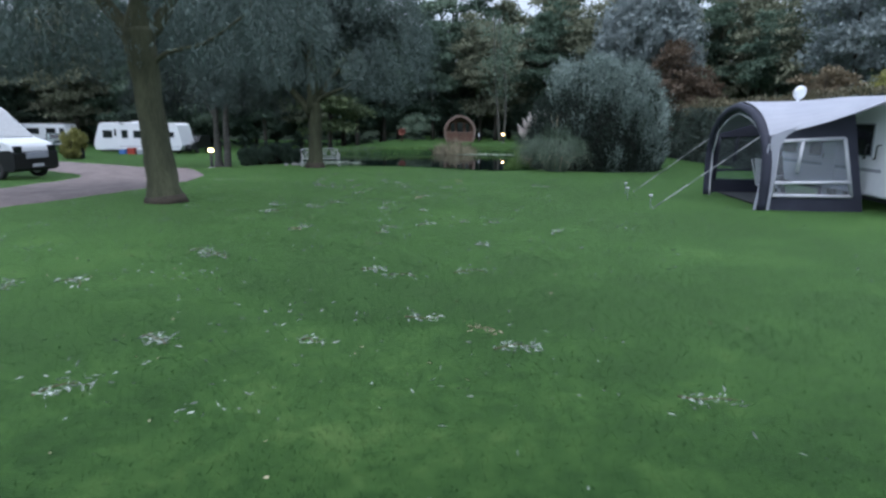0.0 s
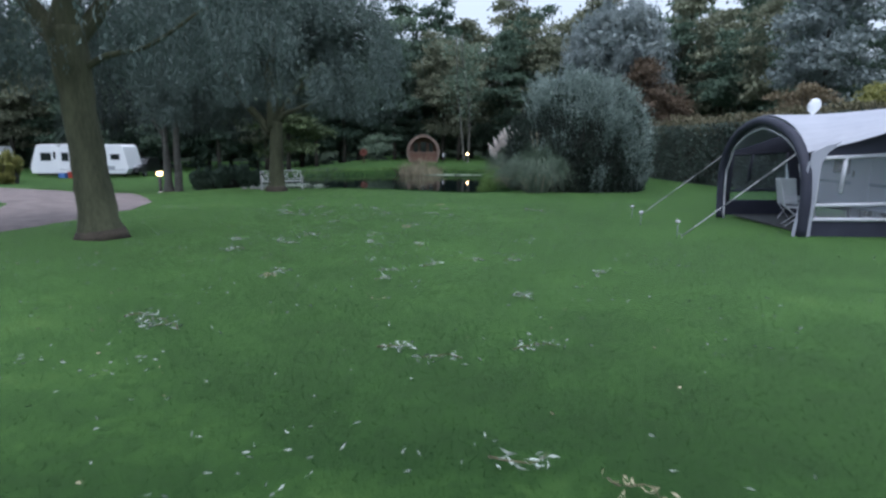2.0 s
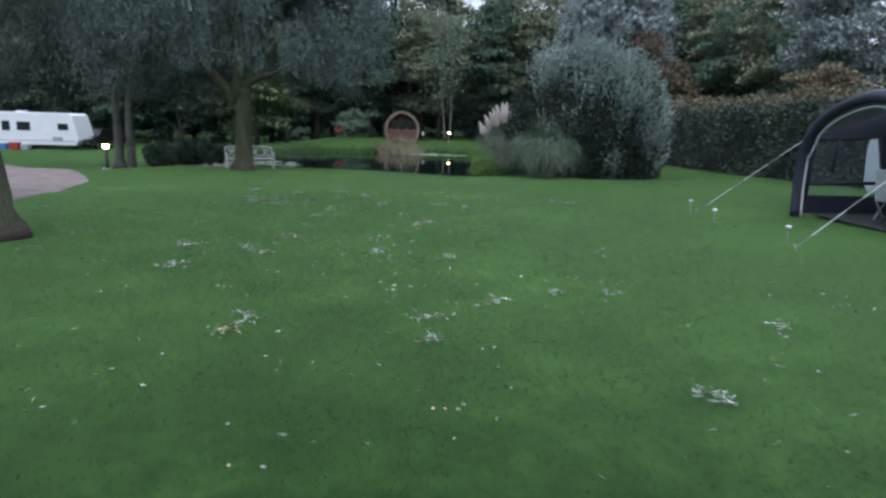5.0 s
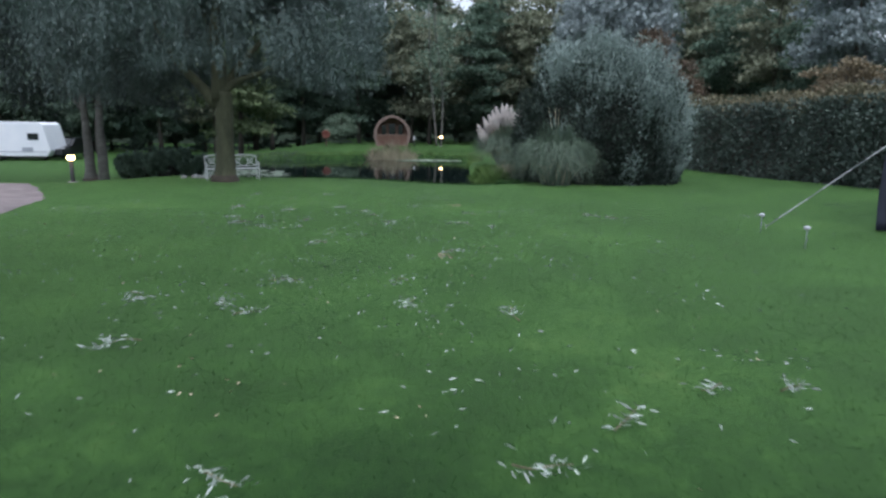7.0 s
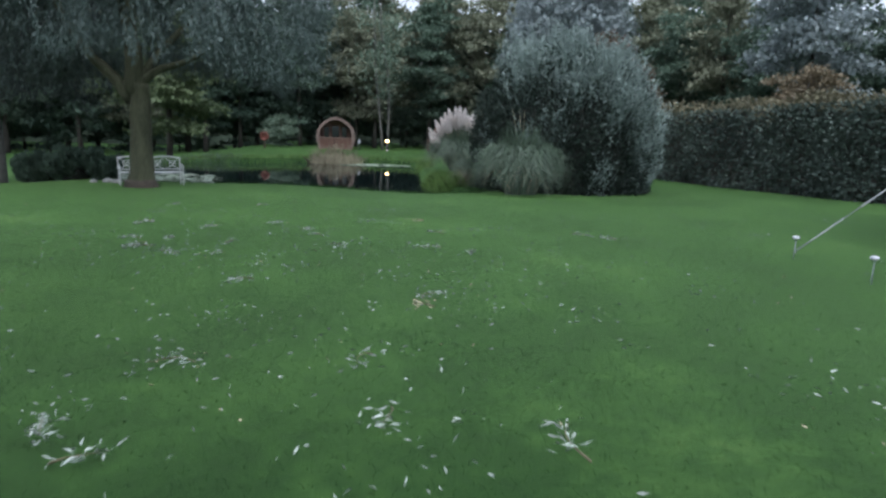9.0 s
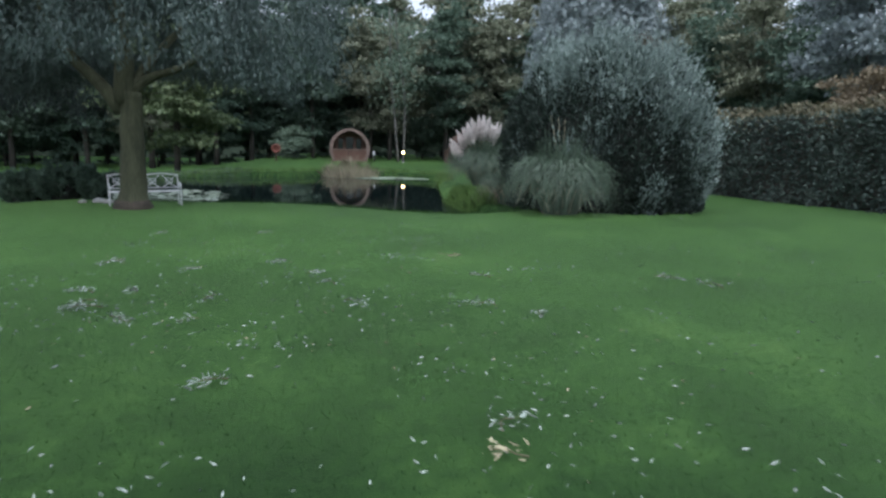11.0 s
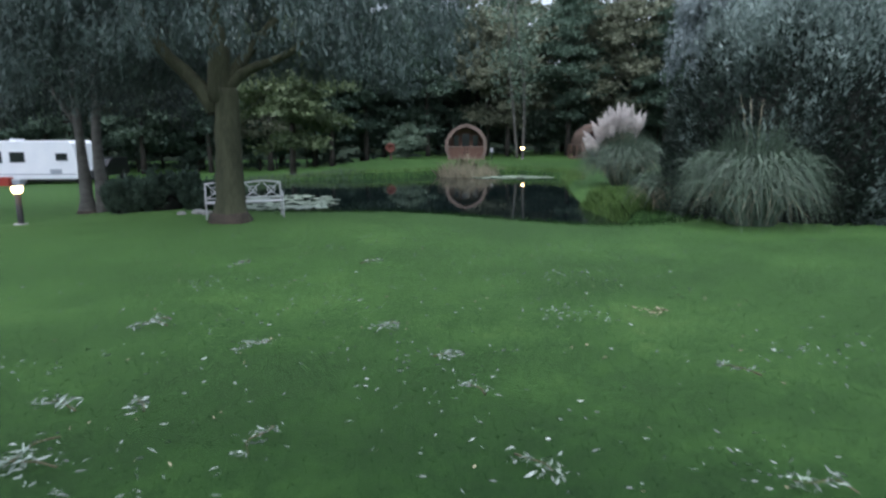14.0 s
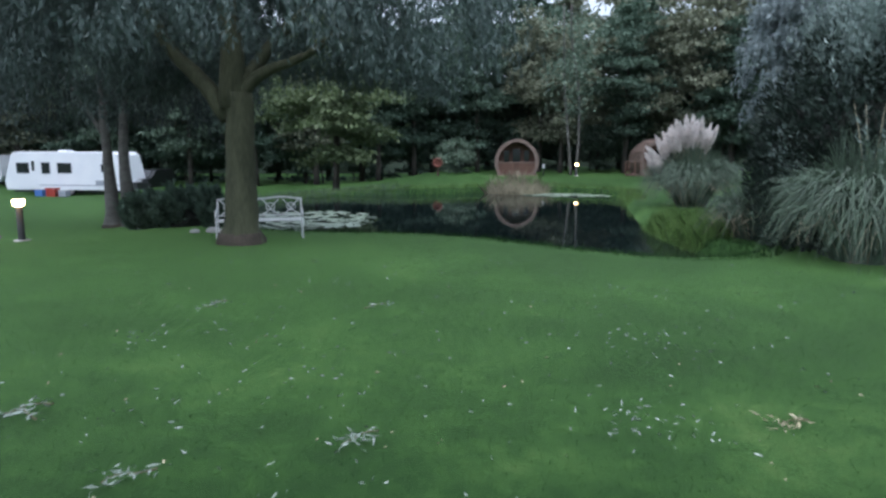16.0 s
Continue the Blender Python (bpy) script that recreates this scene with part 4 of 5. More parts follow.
# ---- hedge ----
def hedge():
    root = thing("hedge", "tall clipped dark hedge with a brownish top", "hedge", kind="structure")
    line = curve_points([(13.2, 46, 0), (14.3, 37, 0), (15.6, 28, 0), (16.6, 22, 0), (18.6, 12, 0), (20, 4, 0)], 60)
    lp = np.array([(p.x, p.y) for p in line])

    def fill(n, top, lo, hi, size, mat, name):
        s = rng.uniform(0, 59, n)
        i = s.astype(int)
        f = (s - i)[:, None]
        c = lp[i] * (1 - f) + lp[np.minimum(i + 1, 59)] * f
        u = rng.uniform(0, 1, n)
        side = np.where(u < 0.75, -0.9, rng.uniform(-0.9, 0.9, n)) + rng.normal(size=n) * 0.14
        hgt = rng.uniform(lo, hi, n)
        if top:
            side = rng.uniform(-0.95, 0.95, n)
        bump = np.array([noise.noise(Vector((a * 0.6, b * 0.6, h * 0.8))) for a, b, h in zip(c[:, 0], c[:, 1], hgt)])
        x = c[:, 0] + side + np.where(top, 0, -0.25 * bump)
        y = c[:, 1]
        z = ground_z(x, y) + hgt + (0.55 * bump if top else 0)
        p = np.stack([x, y, z], 1)
        d = rng.normal(size=p.shape) * 0.8 + np.array([-0.5, -0.1, 0.3 if not top else 0.9])
        part(name, leaves_mesh(name, p, d, *size), mat, root)
    fill(56000, False, 0.0, 3.3, (0.14, 0.08), M_HEDGE, "hedge_sides")
    fill(17000, True, 2.75, 3.6, (0.19, 0.08), M_HEDGETOP, "hedge_top")
    # dark sheet filling the hedge, standing for its shaded inside
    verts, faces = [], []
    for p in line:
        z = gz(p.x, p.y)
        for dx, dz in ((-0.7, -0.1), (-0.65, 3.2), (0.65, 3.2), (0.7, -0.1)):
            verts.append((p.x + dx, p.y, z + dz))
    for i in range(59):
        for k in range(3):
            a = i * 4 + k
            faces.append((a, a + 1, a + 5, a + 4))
    part("hedge_shade_core", mesh_of("hedge_shade_core", verts, faces), M_DARKBARK, root)


hedge()
dome_shrub("yellow_shrub", -31.3, 40.5, (0.95, 0.9, 1.85), 1500, 8, (0.2, 0.09), M_YELLOW, "rounded golden-leaved shrub at the end of the drive", 0.6, power=2.0)
for _x, _y, _r in ((-12.7, 29.9, 0.85), (-11.4, 29.4, 0.8), (-10.3, 29.3, 0.6)):
    dome_shrub("bank_shrub", _x, _y, (_r, 0.7, 0.72), 800, 10, (0.16, 0.06), M_WOOD_A, "low dark leafy shrub on the pond bank", 0.5, power=2.0, group="shrubs on the bank by the bench")


# ---- awning and caravan on the pitch ----
def quad_panel(corners, thick):
    """A flat or twisted cloth panel through four corners, with thickness."""
    bm = bmesh.new()
    c = [Vector(p) for p in corners]
    nrm = (c[1] - c[0]).cross(c[3] - c[0]).normalized() * thick / 2
    lo = [bm.verts.new(p - nrm) for p in c]
    hi = [bm.verts.new(p + nrm) for p in c]
    bm.faces.new(lo[::-1])
    bm.faces.new(hi)
    for i in range(4):
        bm.faces.new((lo[i], lo[(i + 1) % 4], hi[(i + 1) % 4], hi[i]))
    return bm


def wall_with_window(outer, inner, y, thick):
    """A cloth wall in the x-z plane with a four-sided window cut through it."""
    bm = bmesh.new()
    lay = [([bm.verts.new((a, y + h, b)) for a, b in outer], [bm.verts.new((a, y + h, b)) for a, b in inner]) for h in (-thick / 2, thick / 2)]
    (o0, i0), (o1, i1) = lay
    for k in range(4):
        n = (k + 1) % 4
        bm.faces.new((o0[k], o0[n], i0[n], i0[k]))
        bm.faces.new((o1[n], o1[k], i1[k], i1[n]))
        bm.faces.new((o0[n], o0[k], o1[k], o1[n]))
        bm.faces.new((i0[k], i0[n], i1[n], i1[k]))
    bmesh.ops.recalc_face_normals(bm, faces=bm.faces[:])
    return bm


AX, AY0, AY1, CX = 7.28, 9.5, 13.4, 9.45


def awning():
    g0 = gz(AX, AY0)
    root = thing("awning", "charcoal inflatable caravan awning with pale grey roof and open front", "awning", at=pose(AX, AY0, g0))
    w = AY1 - AY0

    def arch(f):
        """Front beam: f 0 near foot, 1 far foot; local y, z."""
        return curve_points([(0, 0.0, 0.0), (0, -0.06, 0.75), (0, 0.10, 1.45), (0, 0.75, 2.0), (0, w / 2, 2.27), (0, w - 0.75, 2.0), (0, w - 0.10, 1.42), (0, w + 0.02, 0.7), (0, w - 0.02, -0.08)], f)
    pts = arch(40)
    part("front_beam", tube(pts, [0.105] * 40, 10), M_TENT, root, "charcoal inflated front arch")
    inner = [Vector((0.02, p.y + (0.17 if p.y < w / 2 else -0.17) * (1 if p.z < 1.6 else 0.5), p.z - (0.16 if p.z > 1.2 else 0))) for p in pts]
    part("arch_piping", tube(inner, [0.022] * 40, 6), M_TRIM, root, "pale piping round the opening")
    # roof: from the beam up to the caravan's rail
    bm = bmesh.new()
    rows = []
    roof = [p for p in pts if p.z > 1.38]
    for k in range(7):
        s = k / 6
        line = []
        for p in roof:
            rail = Vector((CX - AX - 0.04, -0.95 + (w + 0.85) * (p.y / w), 2.50 - 0.10 * abs(p.y / w - 0.5)))
            q = Vector((0.06, p.y, p.z + 0.135)).lerp(rail, s)
            q.z += -0.10 * math.sin(math.pi * s) * (0.4 + abs(p.y / w - 0.5))
            line.append(bm.verts.new(q))
        rows.append(line)
    for a, b in zip(rows, rows[1:]):
        for i in range(len(a) - 1):
            bm.faces.new((a[i], b[i], b[i + 1], a[i + 1]))
    bmesh.ops.recalc_face_normals(bm, faces=bm.faces[:])
    bmesh.ops.solidify(bm, geom=bm.faces[:], thickness=0.02)
    part("roof", bm, M_ROOF, root, "pale grey roof cloth")
    xr = CX - AX - 0.05
    WIN = [(0.18, 0.33), (1.84, 0.33), (1.56, 1.58), (0.22, 1.50)]
    for side, y in ((0, 0.0), (1, w)):
        wall = part("side_wall", wall_with_window([(0.1, -0.02), (xr, 0.0), (xr - 0.42, 2.14), (0.1, 1.60)], WIN, y, 0.02), M_TENT, root, "charcoal side wall")
        part("window_pane", quad_panel([(a, y, b) for a, b in WIN], 0.006), M_VINYL if side == 0 else M_VINYLCLEAR, wall, "clear vinyl window").visible_shadow = False
        ys = y - 0.016 if side == 0 else y + 0.016
        for p0, p1 in ((WIN[0], WIN[1]), (WIN[1], WIN[2]), (WIN[2], WIN[3]), (WIN[3], WIN[0]), ((0.72, 1.52), (0.66, 0.84)), ((0.20, 0.60), (1.78, 0.64))):
            # far trims take the dark cloth to stand for the inside shade
            part("window_trim", tube([(p0[0], ys, p0[1]), (p1[0], ys, p1[1])], [0.04, 0.04], 6), M_TRIM if side == 0 else M_TENT, wall)
    strip = [(0.03, 0.0), (0.15, 0.0), (0.20, 0.9), (0.25, 1.40), (0.36, 1.62), (0.58, 1.78), (0.95, 1.93), (0.30, 1.74), (0.04, 1.60)]
    cs = part("corner_strip", prism(strip, 0.02, "y"), M_ROOF, root, "pale grey cloth sweeping down the front corner")
    cs.matrix_basis = pose(0, -0.045, 0)
    part("corner_strip", quad_panel([(-0.12, -0.02, 0.0), (-0.16, 0.03, 0.0), (-0.02, -0.08, 1.45), (0.0, -0.11, 1.45)], 0.012), M_ROOF, root)
    # near-black sheet on the floor stands for the shade inside the awning
    part("floor_shade_sheet", box((xr / 2 + 0.1, w / 2, 0.0), (xr - 0.3, w - 0.3, 0.03), 0.01), M_POST, root)


awning()


def caravan_by_awning():
    g0 = gz(11.1, 12)
    root = thing("caravan", "white touring caravan with the awning on its side", "caravan", at=pose(10.59, 11.2, g0))
    out = [(-3.4, 0.42), (3.3, 0.42), (3.45, 0.6), (3.5, 1.4), (3.25, 2.35), (3.05, 2.5), (-3.1, 2.5), (-3.35, 2.3), (-3.55, 1.4), (-3.5, 0.6)]
    part("body", prism(out, 2.25, "x", 0.05), M_WHITE, root)
    for y0, z0, sy, sz in ((-1.2, 1.62, 0.85, 0.66), (0.9, 1.5, 0.6, 0.6), (2.4, 1.5, 0.9, 0.6)):
        wn = part("window", box((-1.135, y0, z0), (0.03, sy, sz), 0.012), M_DARKGLASS, root, "dark tinted window")
        part("window_frame", box((-1.128, y0, z0), (0.02, sy + 0.06, sz + 0.06), 0.008), M_GREYTRIM, wn)
    dr = part("door", box((-1.135, 2.0 - 1.85, 1.3), (0.03, 0.62, 1.7), 0.012), M_WHITE, root)
    part("door_handle", box((-1.165, 0.38, 1.2), (0.03, 0.05, 0.14), 0.01), M_BLACK, dr)
    part("side_stripe", box((-1.129, 0.4, 0.98), (0.012, 4.9, 0.07)), M_GREYTRIM, root)
    for y0 in (-0.4, 0.35):
        for sx in (-1.0, 1.0):
            wh = part("wheel", wheel_mesh(0.31, 0.17), M_RUBBER, root)
            wh.matrix_basis = pose(sx, y0, 0.31, 0, 0, 90)
            part("rim", rim_mesh(0.2, 0.19), M_RIM, wh)
    part("chassis", box((0, 0, 0.36), (1.9, 6.2, 0.12), 0.02), M_BLACK, root)
    part("roof_rail", tube([(-1.08, -2.9, 2.5), (-1.08, 3.0, 2.5)], [0.025, 0.025], 6), M_WHITE, root)
    for y0 in (-1.95, -1.55):
        part("grab_handle", tube(curve_points([(-1.12, y0, 1.52), (-1.2, y0 + 0.02, 1.5), (-1.2, y0 + 0.03, 1.28), (-1.2, y0 + 0.12, 1.22), (-1.12, y0 + 0.14, 1.24)], 10), [0.014] * 10, 6), M_BLACK, root, "dark grab handle")
    # white roof dish on a stub mast
    mast = part("dish_mast", tube([(-0.85, 2.9, 2.45), (-0.85, 2.9, 2.72)], [0.05, 0.045], 10), M_WHITE, root)
    bm = bmesh.new()
    bmesh.ops.create_uvsphere(bm, u_segments=18, v_segments=10, radius=0.21)
    for v in bm.verts:
        v.co = Vector((v.co.x, v.co.y * 0.45, v.co.z * 0.95))
    bmesh.ops.transform(bm, matrix=pose(-0.82, 2.9, 2.82, 18, 0, 20), verts=bm.verts[:])
    part("roof_dish", bm, M_WHITE, mast, "rounded white roof dish")


def wheel_mesh(r, w):
    """A tyre lying in its own x-z plane, rounded at the shoulders."""
    prof = [(r * 0.62, -w / 2), (r * 0.9, -w / 2), (r, -w * 0.32), (r, w * 0.32), (r * 0.9, w / 2), (r * 0.62, w / 2)]
    n, verts, faces = 22, [], []
    for i in range(n):
        a = 2 * math.pi * i / n
        verts += [(q * math.cos(a), d, q * math.sin(a)) for q, d in prof]
    k = len(prof)
    for i in range(n):
        for j in range(k):
            faces.append((i * k + j, i * k + (j + 1) % k, ((i + 1) % n) * k + (j + 1) % k, ((i + 1) % n) * k + j))
    return mesh_of("tyre", verts, faces, True)


def rim_mesh(r, w):
    bm = bmesh.new()
    bmesh.ops.create_cone(bm, cap_ends=True, segments=20, radius1=r, radius2=r, depth=w * 0.6)
    bmesh.ops.rotate(bm, matrix=Matrix.Rotation(math.pi / 2, 3, "X"), verts=bm.verts[:])
    for i in range(5):
        a = 2 * math.pi * i / 5
        b = box((0.55 * r * math.cos(a), 0, 0.55 * r * math.sin(a)), (0.06, w * 0.75, 0.06), 0.01)
        me = bpy.data.meshes.new("spoke")
        b.to_mesh(me)
        b.free()
        bm.from_mesh(me)
    return bm


caravan_by_awning()


def guy_line(a, b, label):
    """A striped webbing strap from the awning to its peg."""
    a, b = Vector(a), Vector(b)
    root = thing("guy_line", label, "guy line", "awning guy lines", at=Matrix.Translation(b))
    n = 9
    for i in range(n):
        p, q = (a - b) * (i / n), (a - b) * ((i + 1) / n)
        part("strap", quad_panel([p + Vector((0, 0, -0.011)), q + Vector((0, 0, -0.011)), q + Vector((0, 0, 0.011)), p + Vector((0, 0, 0.011))], 0.006), M_WEB if i % 3 else M_WEBD, root)
    part("peg", tube([(0.04, 0, -0.1), (0, 0, 0.05), (-0.03, 0, 0.055)], [0.006] * 3, 6), M_RIM, root)


guy_line((AX - 0.05, AY0 + 0.25, gz(AX, AY0) + 1.62), (4.86, 9.15, gz(4.86, 9.15) + 0.03), "striped white webbing guy line pegged into the lawn")
guy_line((AX - 0.05, AY1 - 0.1, gz(AX, AY0) + 1.5), (5.3, 13.6, gz(5.3, 13.6) + 0.03), "striped white webbing guy line pegged into the lawn")


def marker_peg(x, y, h=0.3):
    root = thing("marker_peg", "short lawn peg with a white cap", "marker peg", "white-capped pegs by the awning", at=on(x, y))
    part("stake", tube([(0, 0, -0.05), (0.004, 0, h)], [0.007, 0.006], 6), M_GREYTRIM, root)
    cap = bmesh.new()
    bmesh.ops.create_uvsphere(cap, u_segments=10, v_segments=6, radius=0.05)
    for v in cap.verts:
        v.co = Vector((v.co.x, v.co.y, v.co.z * 0.6 + h))
    part("cap", cap, M_WEB, root, "white cap")


for _p in ((5.0, 13.21), (4.76, 11.55), (4.86, 9.37)):
    marker_peg(*_p)


def camp_chair(x, y, rot):
    root = thing("camp_chair", "folding camp chair with pale frame inside the awning", "camp chair", "chairs in the awning", at=on(x, y, rot, -0.02))
    for sx in (-0.25, 0.25):
        part("leg", tube([(sx, -0.27, 0), (sx, 0.22, 0.44)], [0.012] * 2, 6), M_TRIM, root)
        part("leg", tube([(sx, 0.27, 0), (sx, -0.22, 0.44)], [0.012] * 2, 6), M_TRIM, root)
        part("armrest", box((sx, 0, 0.62), (0.05, 0.46, 0.03), 0.01), M_TRIM, root)
    part("seat", box((0, 0, 0.44), (0.5, 0.48, 0.03), 0.012), M_TRIM, root, "pale grey cloth seat")
    bk = box((0, 0, 0), (0.5, 0.03, 0.62), 0.012)
    bmesh.ops.transform(bk, matrix=pose(0, 0.32, 0.74, -14, 0, 0), verts=bk.verts[:])
    part("backrest", bk, M_TRIM, root)


camp_chair(7.95, 11.0, 70)
camp_chair(8.55, 12.3, 120)


# ---- far caravan, its tow car and boxes ----
def far_caravan():
    root = thing("caravan", "long white touring caravan with dark windows under the trees", "caravan", at=pose(-31.0, 49.6, -1.3))
    out = [(-4.05, 0.34), (3.9, 0.34), (4.15, 0.75), (4.0, 1.5), (3.75, 2.55), (3.5, 2.72), (-3.1, 2.74), (-3.55, 2.6), (-4.0, 1.35), (-4.15, 0.8)]
    part("body", prism(out, 2.3, "y", 0.05), M_WHITE, root)
    for x0, sx, sz in ((-2.75, 0.9, 0.62), (-1.15, 0.55, 0.66), (0.15, 0.95, 0.6), (3.05, 0.72, 0.42)):
        wn = part("window", box((x0, -1.165, 1.72), (sx, 0.03, sz), 0.02), M_DARKGLASS, root, "dark tinted window")
        part("window_frame", box((x0, -1.155, 1.72), (sx + 0.08, 0.02, sz + 0.08), 0.008), M_GREYTRIM, wn)
    dr = part("door", box((-2.02, -1.162, 1.4), (0.58, 0.024, 1.75), 0.015), M_WHITE, root)
    part("door_window", box((-2.02, -1.18, 1.85), (0.2, 0.02, 0.6), 0.01), M_DARKGLASS, dr)
    part("locker_flap", box((2.6, -1.16, 0.82), (0.75, 0.02, 0.3), 0.008), M_GREYTRIM, root)
    part("side_stripe", box((0.8, -1.158, 0.66), (6.2, 0.016, 0.05)), M_GREYTRIM, root)
    part("awning_rail", tube([(-3.4, -1.13, 2.68), (3.4, -1.13, 2.66)], [0.03, 0.03], 6), M_WHITE, root)
    part("roof_vent", box((-0.6, 0, 2.79), (0.6, 0.6, 0.1), 0.03), M_WHITE, root)
    part("chassis", box((0, 0, 0.27), (7.4, 1.9, 0.16), 0.02), M_BLACK, root)
    for x0 in (-0.45, 0.4):
        for y0 in (-1.0, 1.0):
            wh = part("wheel", wheel_mesh(0.31, 0.17), M_RUBBER, root)
            wh.matrix_basis = pose(x0, y0, 0.31)
            part("rim", rim_mesh(0.2, 0.19), M_RIM, wh)
    part("tow_frame", joined(tube([(3.9, -0.5, 0.4), (5.1, 0, 0.42)], [0.05, 0.04], 6), tube([(3.9, 0.5, 0.4), (5.1, 0, 0.42)], [0.05, 0.04], 6), box((4.4, 0, 0.62), (0.5, 1.2, 0.45), 0.05)), M_BLACK, root)


far_caravan()


def parked_car(x, y, rot, paint, label):
    root = thing("car", label, "car", "parked cars", at=on(x, y, rot, 0.01))
    out = [(-2.2, 0.45), (2.1, 0.45), (2.2, 0.6), (2.2, 0.95), (2.0, 1.08), (1.05, 1.14), (0.5, 1.62), (0.2, 1.72), (-1.9, 1.70), (-2.15, 1.2), (-2.25, 0.7)]
    part("body", prism([(a, b * 0.92) for a, b in out], 1.8, "y", 0.06), paint, root)
    part("windscreen", quad_panel([(1.03, -0.74, 1.09), (1.03, 0.74, 1.09), (0.52, 0.66, 1.52), (0.52, -0.66, 1.52)], 0.02), M_DARKGLASS, root)
    for y0 in (-0.66, 0.66):
        part("headlight", box((2.19, y0, 0.88), (0.06, 0.34, 0.18), 0.02), M_WEB, root, "clear headlight")
    part("number_plate", box((2.22, 0, 0.62), (0.03, 0.52, 0.11), 0.005), M_WEB, root, "white number plate")
    part("grille", box((2.2, 0, 0.86), (0.05, 0.8, 0.16), 0.01), M_POST, root)
    for x0 in (-1.35, 1.35):
        for y0 in (-0.82, 0.82):
            wh = part("wheel", wheel_mesh(0.36, 0.22), M_RUBBER, root)
            wh.matrix_basis = pose(x0, y0, 0.36)
            part("rim", rim_mesh(0.23, 0.24), M_RIM, wh)


parked_car(-27.6, 51.8, -84, M_BLACKPAINT, "black off-road car parked by the caravan's tow bar")
parked_car(-43.2, 54.6, -50, M_GREYGREEN, "grey-green car parked before the far caravan")


def crate(x, y, s, mat, lid, label):
    root = thing("storage_box", label, "storage box", "boxes by the caravan", at=on(x, y))
    part("tub", box((0, 0, s[2] / 2), s, 0.03, taper=1.06), mat, root)
    part("lid", box((0, 0, s[2] + 0.02), (s[0] * 1.1, s[1] * 1.1, 0.05), 0.015), lid, root)


crate(-31.9, 47.6, (0.55, 0.4, 0.42), M_BLUE, M_WEB, "blue plastic box beneath the caravan's windows")
crate(-31.0, 47.5, (0.62, 0.42, 0.50), M_RED, M_RED, "red plastic box beneath the caravan's windows")
crate(-30.3, 47.6, (0.5, 0.4, 0.36), M_GREYTRIM, M_WEB, "pale grey plastic box beneath the caravan's windows")


def second_caravan():
    root = thing("caravan", "white caravan with a wide window band behind the golden shrub", "caravan", at=pose(-48.2, 59.0, -1.3, 0, 0, 6))
    out = [(-3.3, 0.34), (3.2, 0.34), (3.4, 0.8), (3.3, 1.6), (3.0, 2.5), (-3.0, 2.5), (-3.35, 1.5), (-3.4, 0.8)]
    part("body", prism(out, 2.2, "y", 0.05), M_WHITE, root)
    for x0, sx in ((-2.3, 0.8), (-0.3, 1.3), (1.6, 1.0), (2.75, 0.5)):
        part("window", box((x0, -1.115, 1.75), (sx, 0.03, 0.6), 0.02), M_DARKGLASS, root, "dark tinted window")
    part("side_stripe", box((0, -1.108, 0.9), (6.2, 0.016, 0.12)), M_GREYTRIM, root)
    part("chassis", box((0, 0, 0.27), (5.6, 1.8, 0.14), 0.02), M_BLACK, root)
    for y0 in (-0.95, 0.95):
        wh = part("wheel", wheel_mesh(0.31, 0.17), M_RUBBER, root)
        wh.matrix_basis = pose(0.2, y0, 0.31)
        part("rim", rim_mesh(0.2, 0.19), M_RIM, wh)


second_caravan()


def motorhome():
    root = thing("motorhome", "white motorhome with a screen cover and black lower bumper", "motorhome", at=pose(-15.3, 15.0, gz(-15.3, 14.9)))
    cab = [(-1.2, 0.80), (1.04, 0.80), (1.08, 0.9), (1.05, 1.08), (0.92, 1.22), (0.35, 1.38), (-0.75, 2.38), (-1.2, 2.5)]
    part("cab", prism(cab, 2.0, "y", 0.06), M_WHITE, root)
    part("living_body", box((-3.6, 0, 1.75), (4.8, 2.25, 2.25), 0.08), M_WHITE, root)
    part("lower_sill", prism([(-1.2, 0.28), (1.0, 0.28), (1.12, 0.36), (1.12, 0.90), (0.98, 0.99), (-1.2, 0.86)], 2.04, "y", 0.03), M_BLACKPAINT, root, "black lower bumper")
    part("screen_cover", quad_panel([(0.37, -0.88, 1.40), (0.37, 0.88, 1.40), (-0.73, 0.82, 2.40), (-0.73, -0.82, 2.40)], 0.03), M_WEB, root, "white insulating screen cover")
    for y0 in (-0.78, 0.78):
        part("headlight", box((1.03, y0, 0.98), (0.16, 0.36, 0.28), 0.05), M_DARKGLASS, root, "dark headlight")
    part("grille", box((1.13, 0, 0.80), (0.05, 1.0, 0.2), 0.02), M_GREYTRIM, root)
    part("number_plate", box((1.13, 0, 0.47), (0.02, 0.52, 0.11), 0.004), M_WEB, root)
    part("side_stripe", box((-0.2, -1.012, 1.1), (1.8, 0.012, 0.06)), M_GREYTRIM, root)
    part("side_window", prism([(-1.1, 1.45), (0.1, 1.45), (-0.55, 2.1), (-1.1, 2.15)], 0.02, "y"), M_DARKGLASS, root).matrix_basis = pose(0, -1.01, 0)
    mi = part("wing_mirror", box((0.05, -1.16, 1.55), (0.12, 0.2, 0.3), 0.04), M_BLACK, root)
    for x0 in (0.38, -3.9):
        for y0 in (-0.92, 0.92):
            wh = part("wheel", wheel_mesh(0.34, 0.22), M_RUBBER, root)
            wh.matrix_basis = pose(x0, y0, 0.34)
            part("rim", rim_mesh(0.24, 0.25), M_RIM, wh)


motorhome()


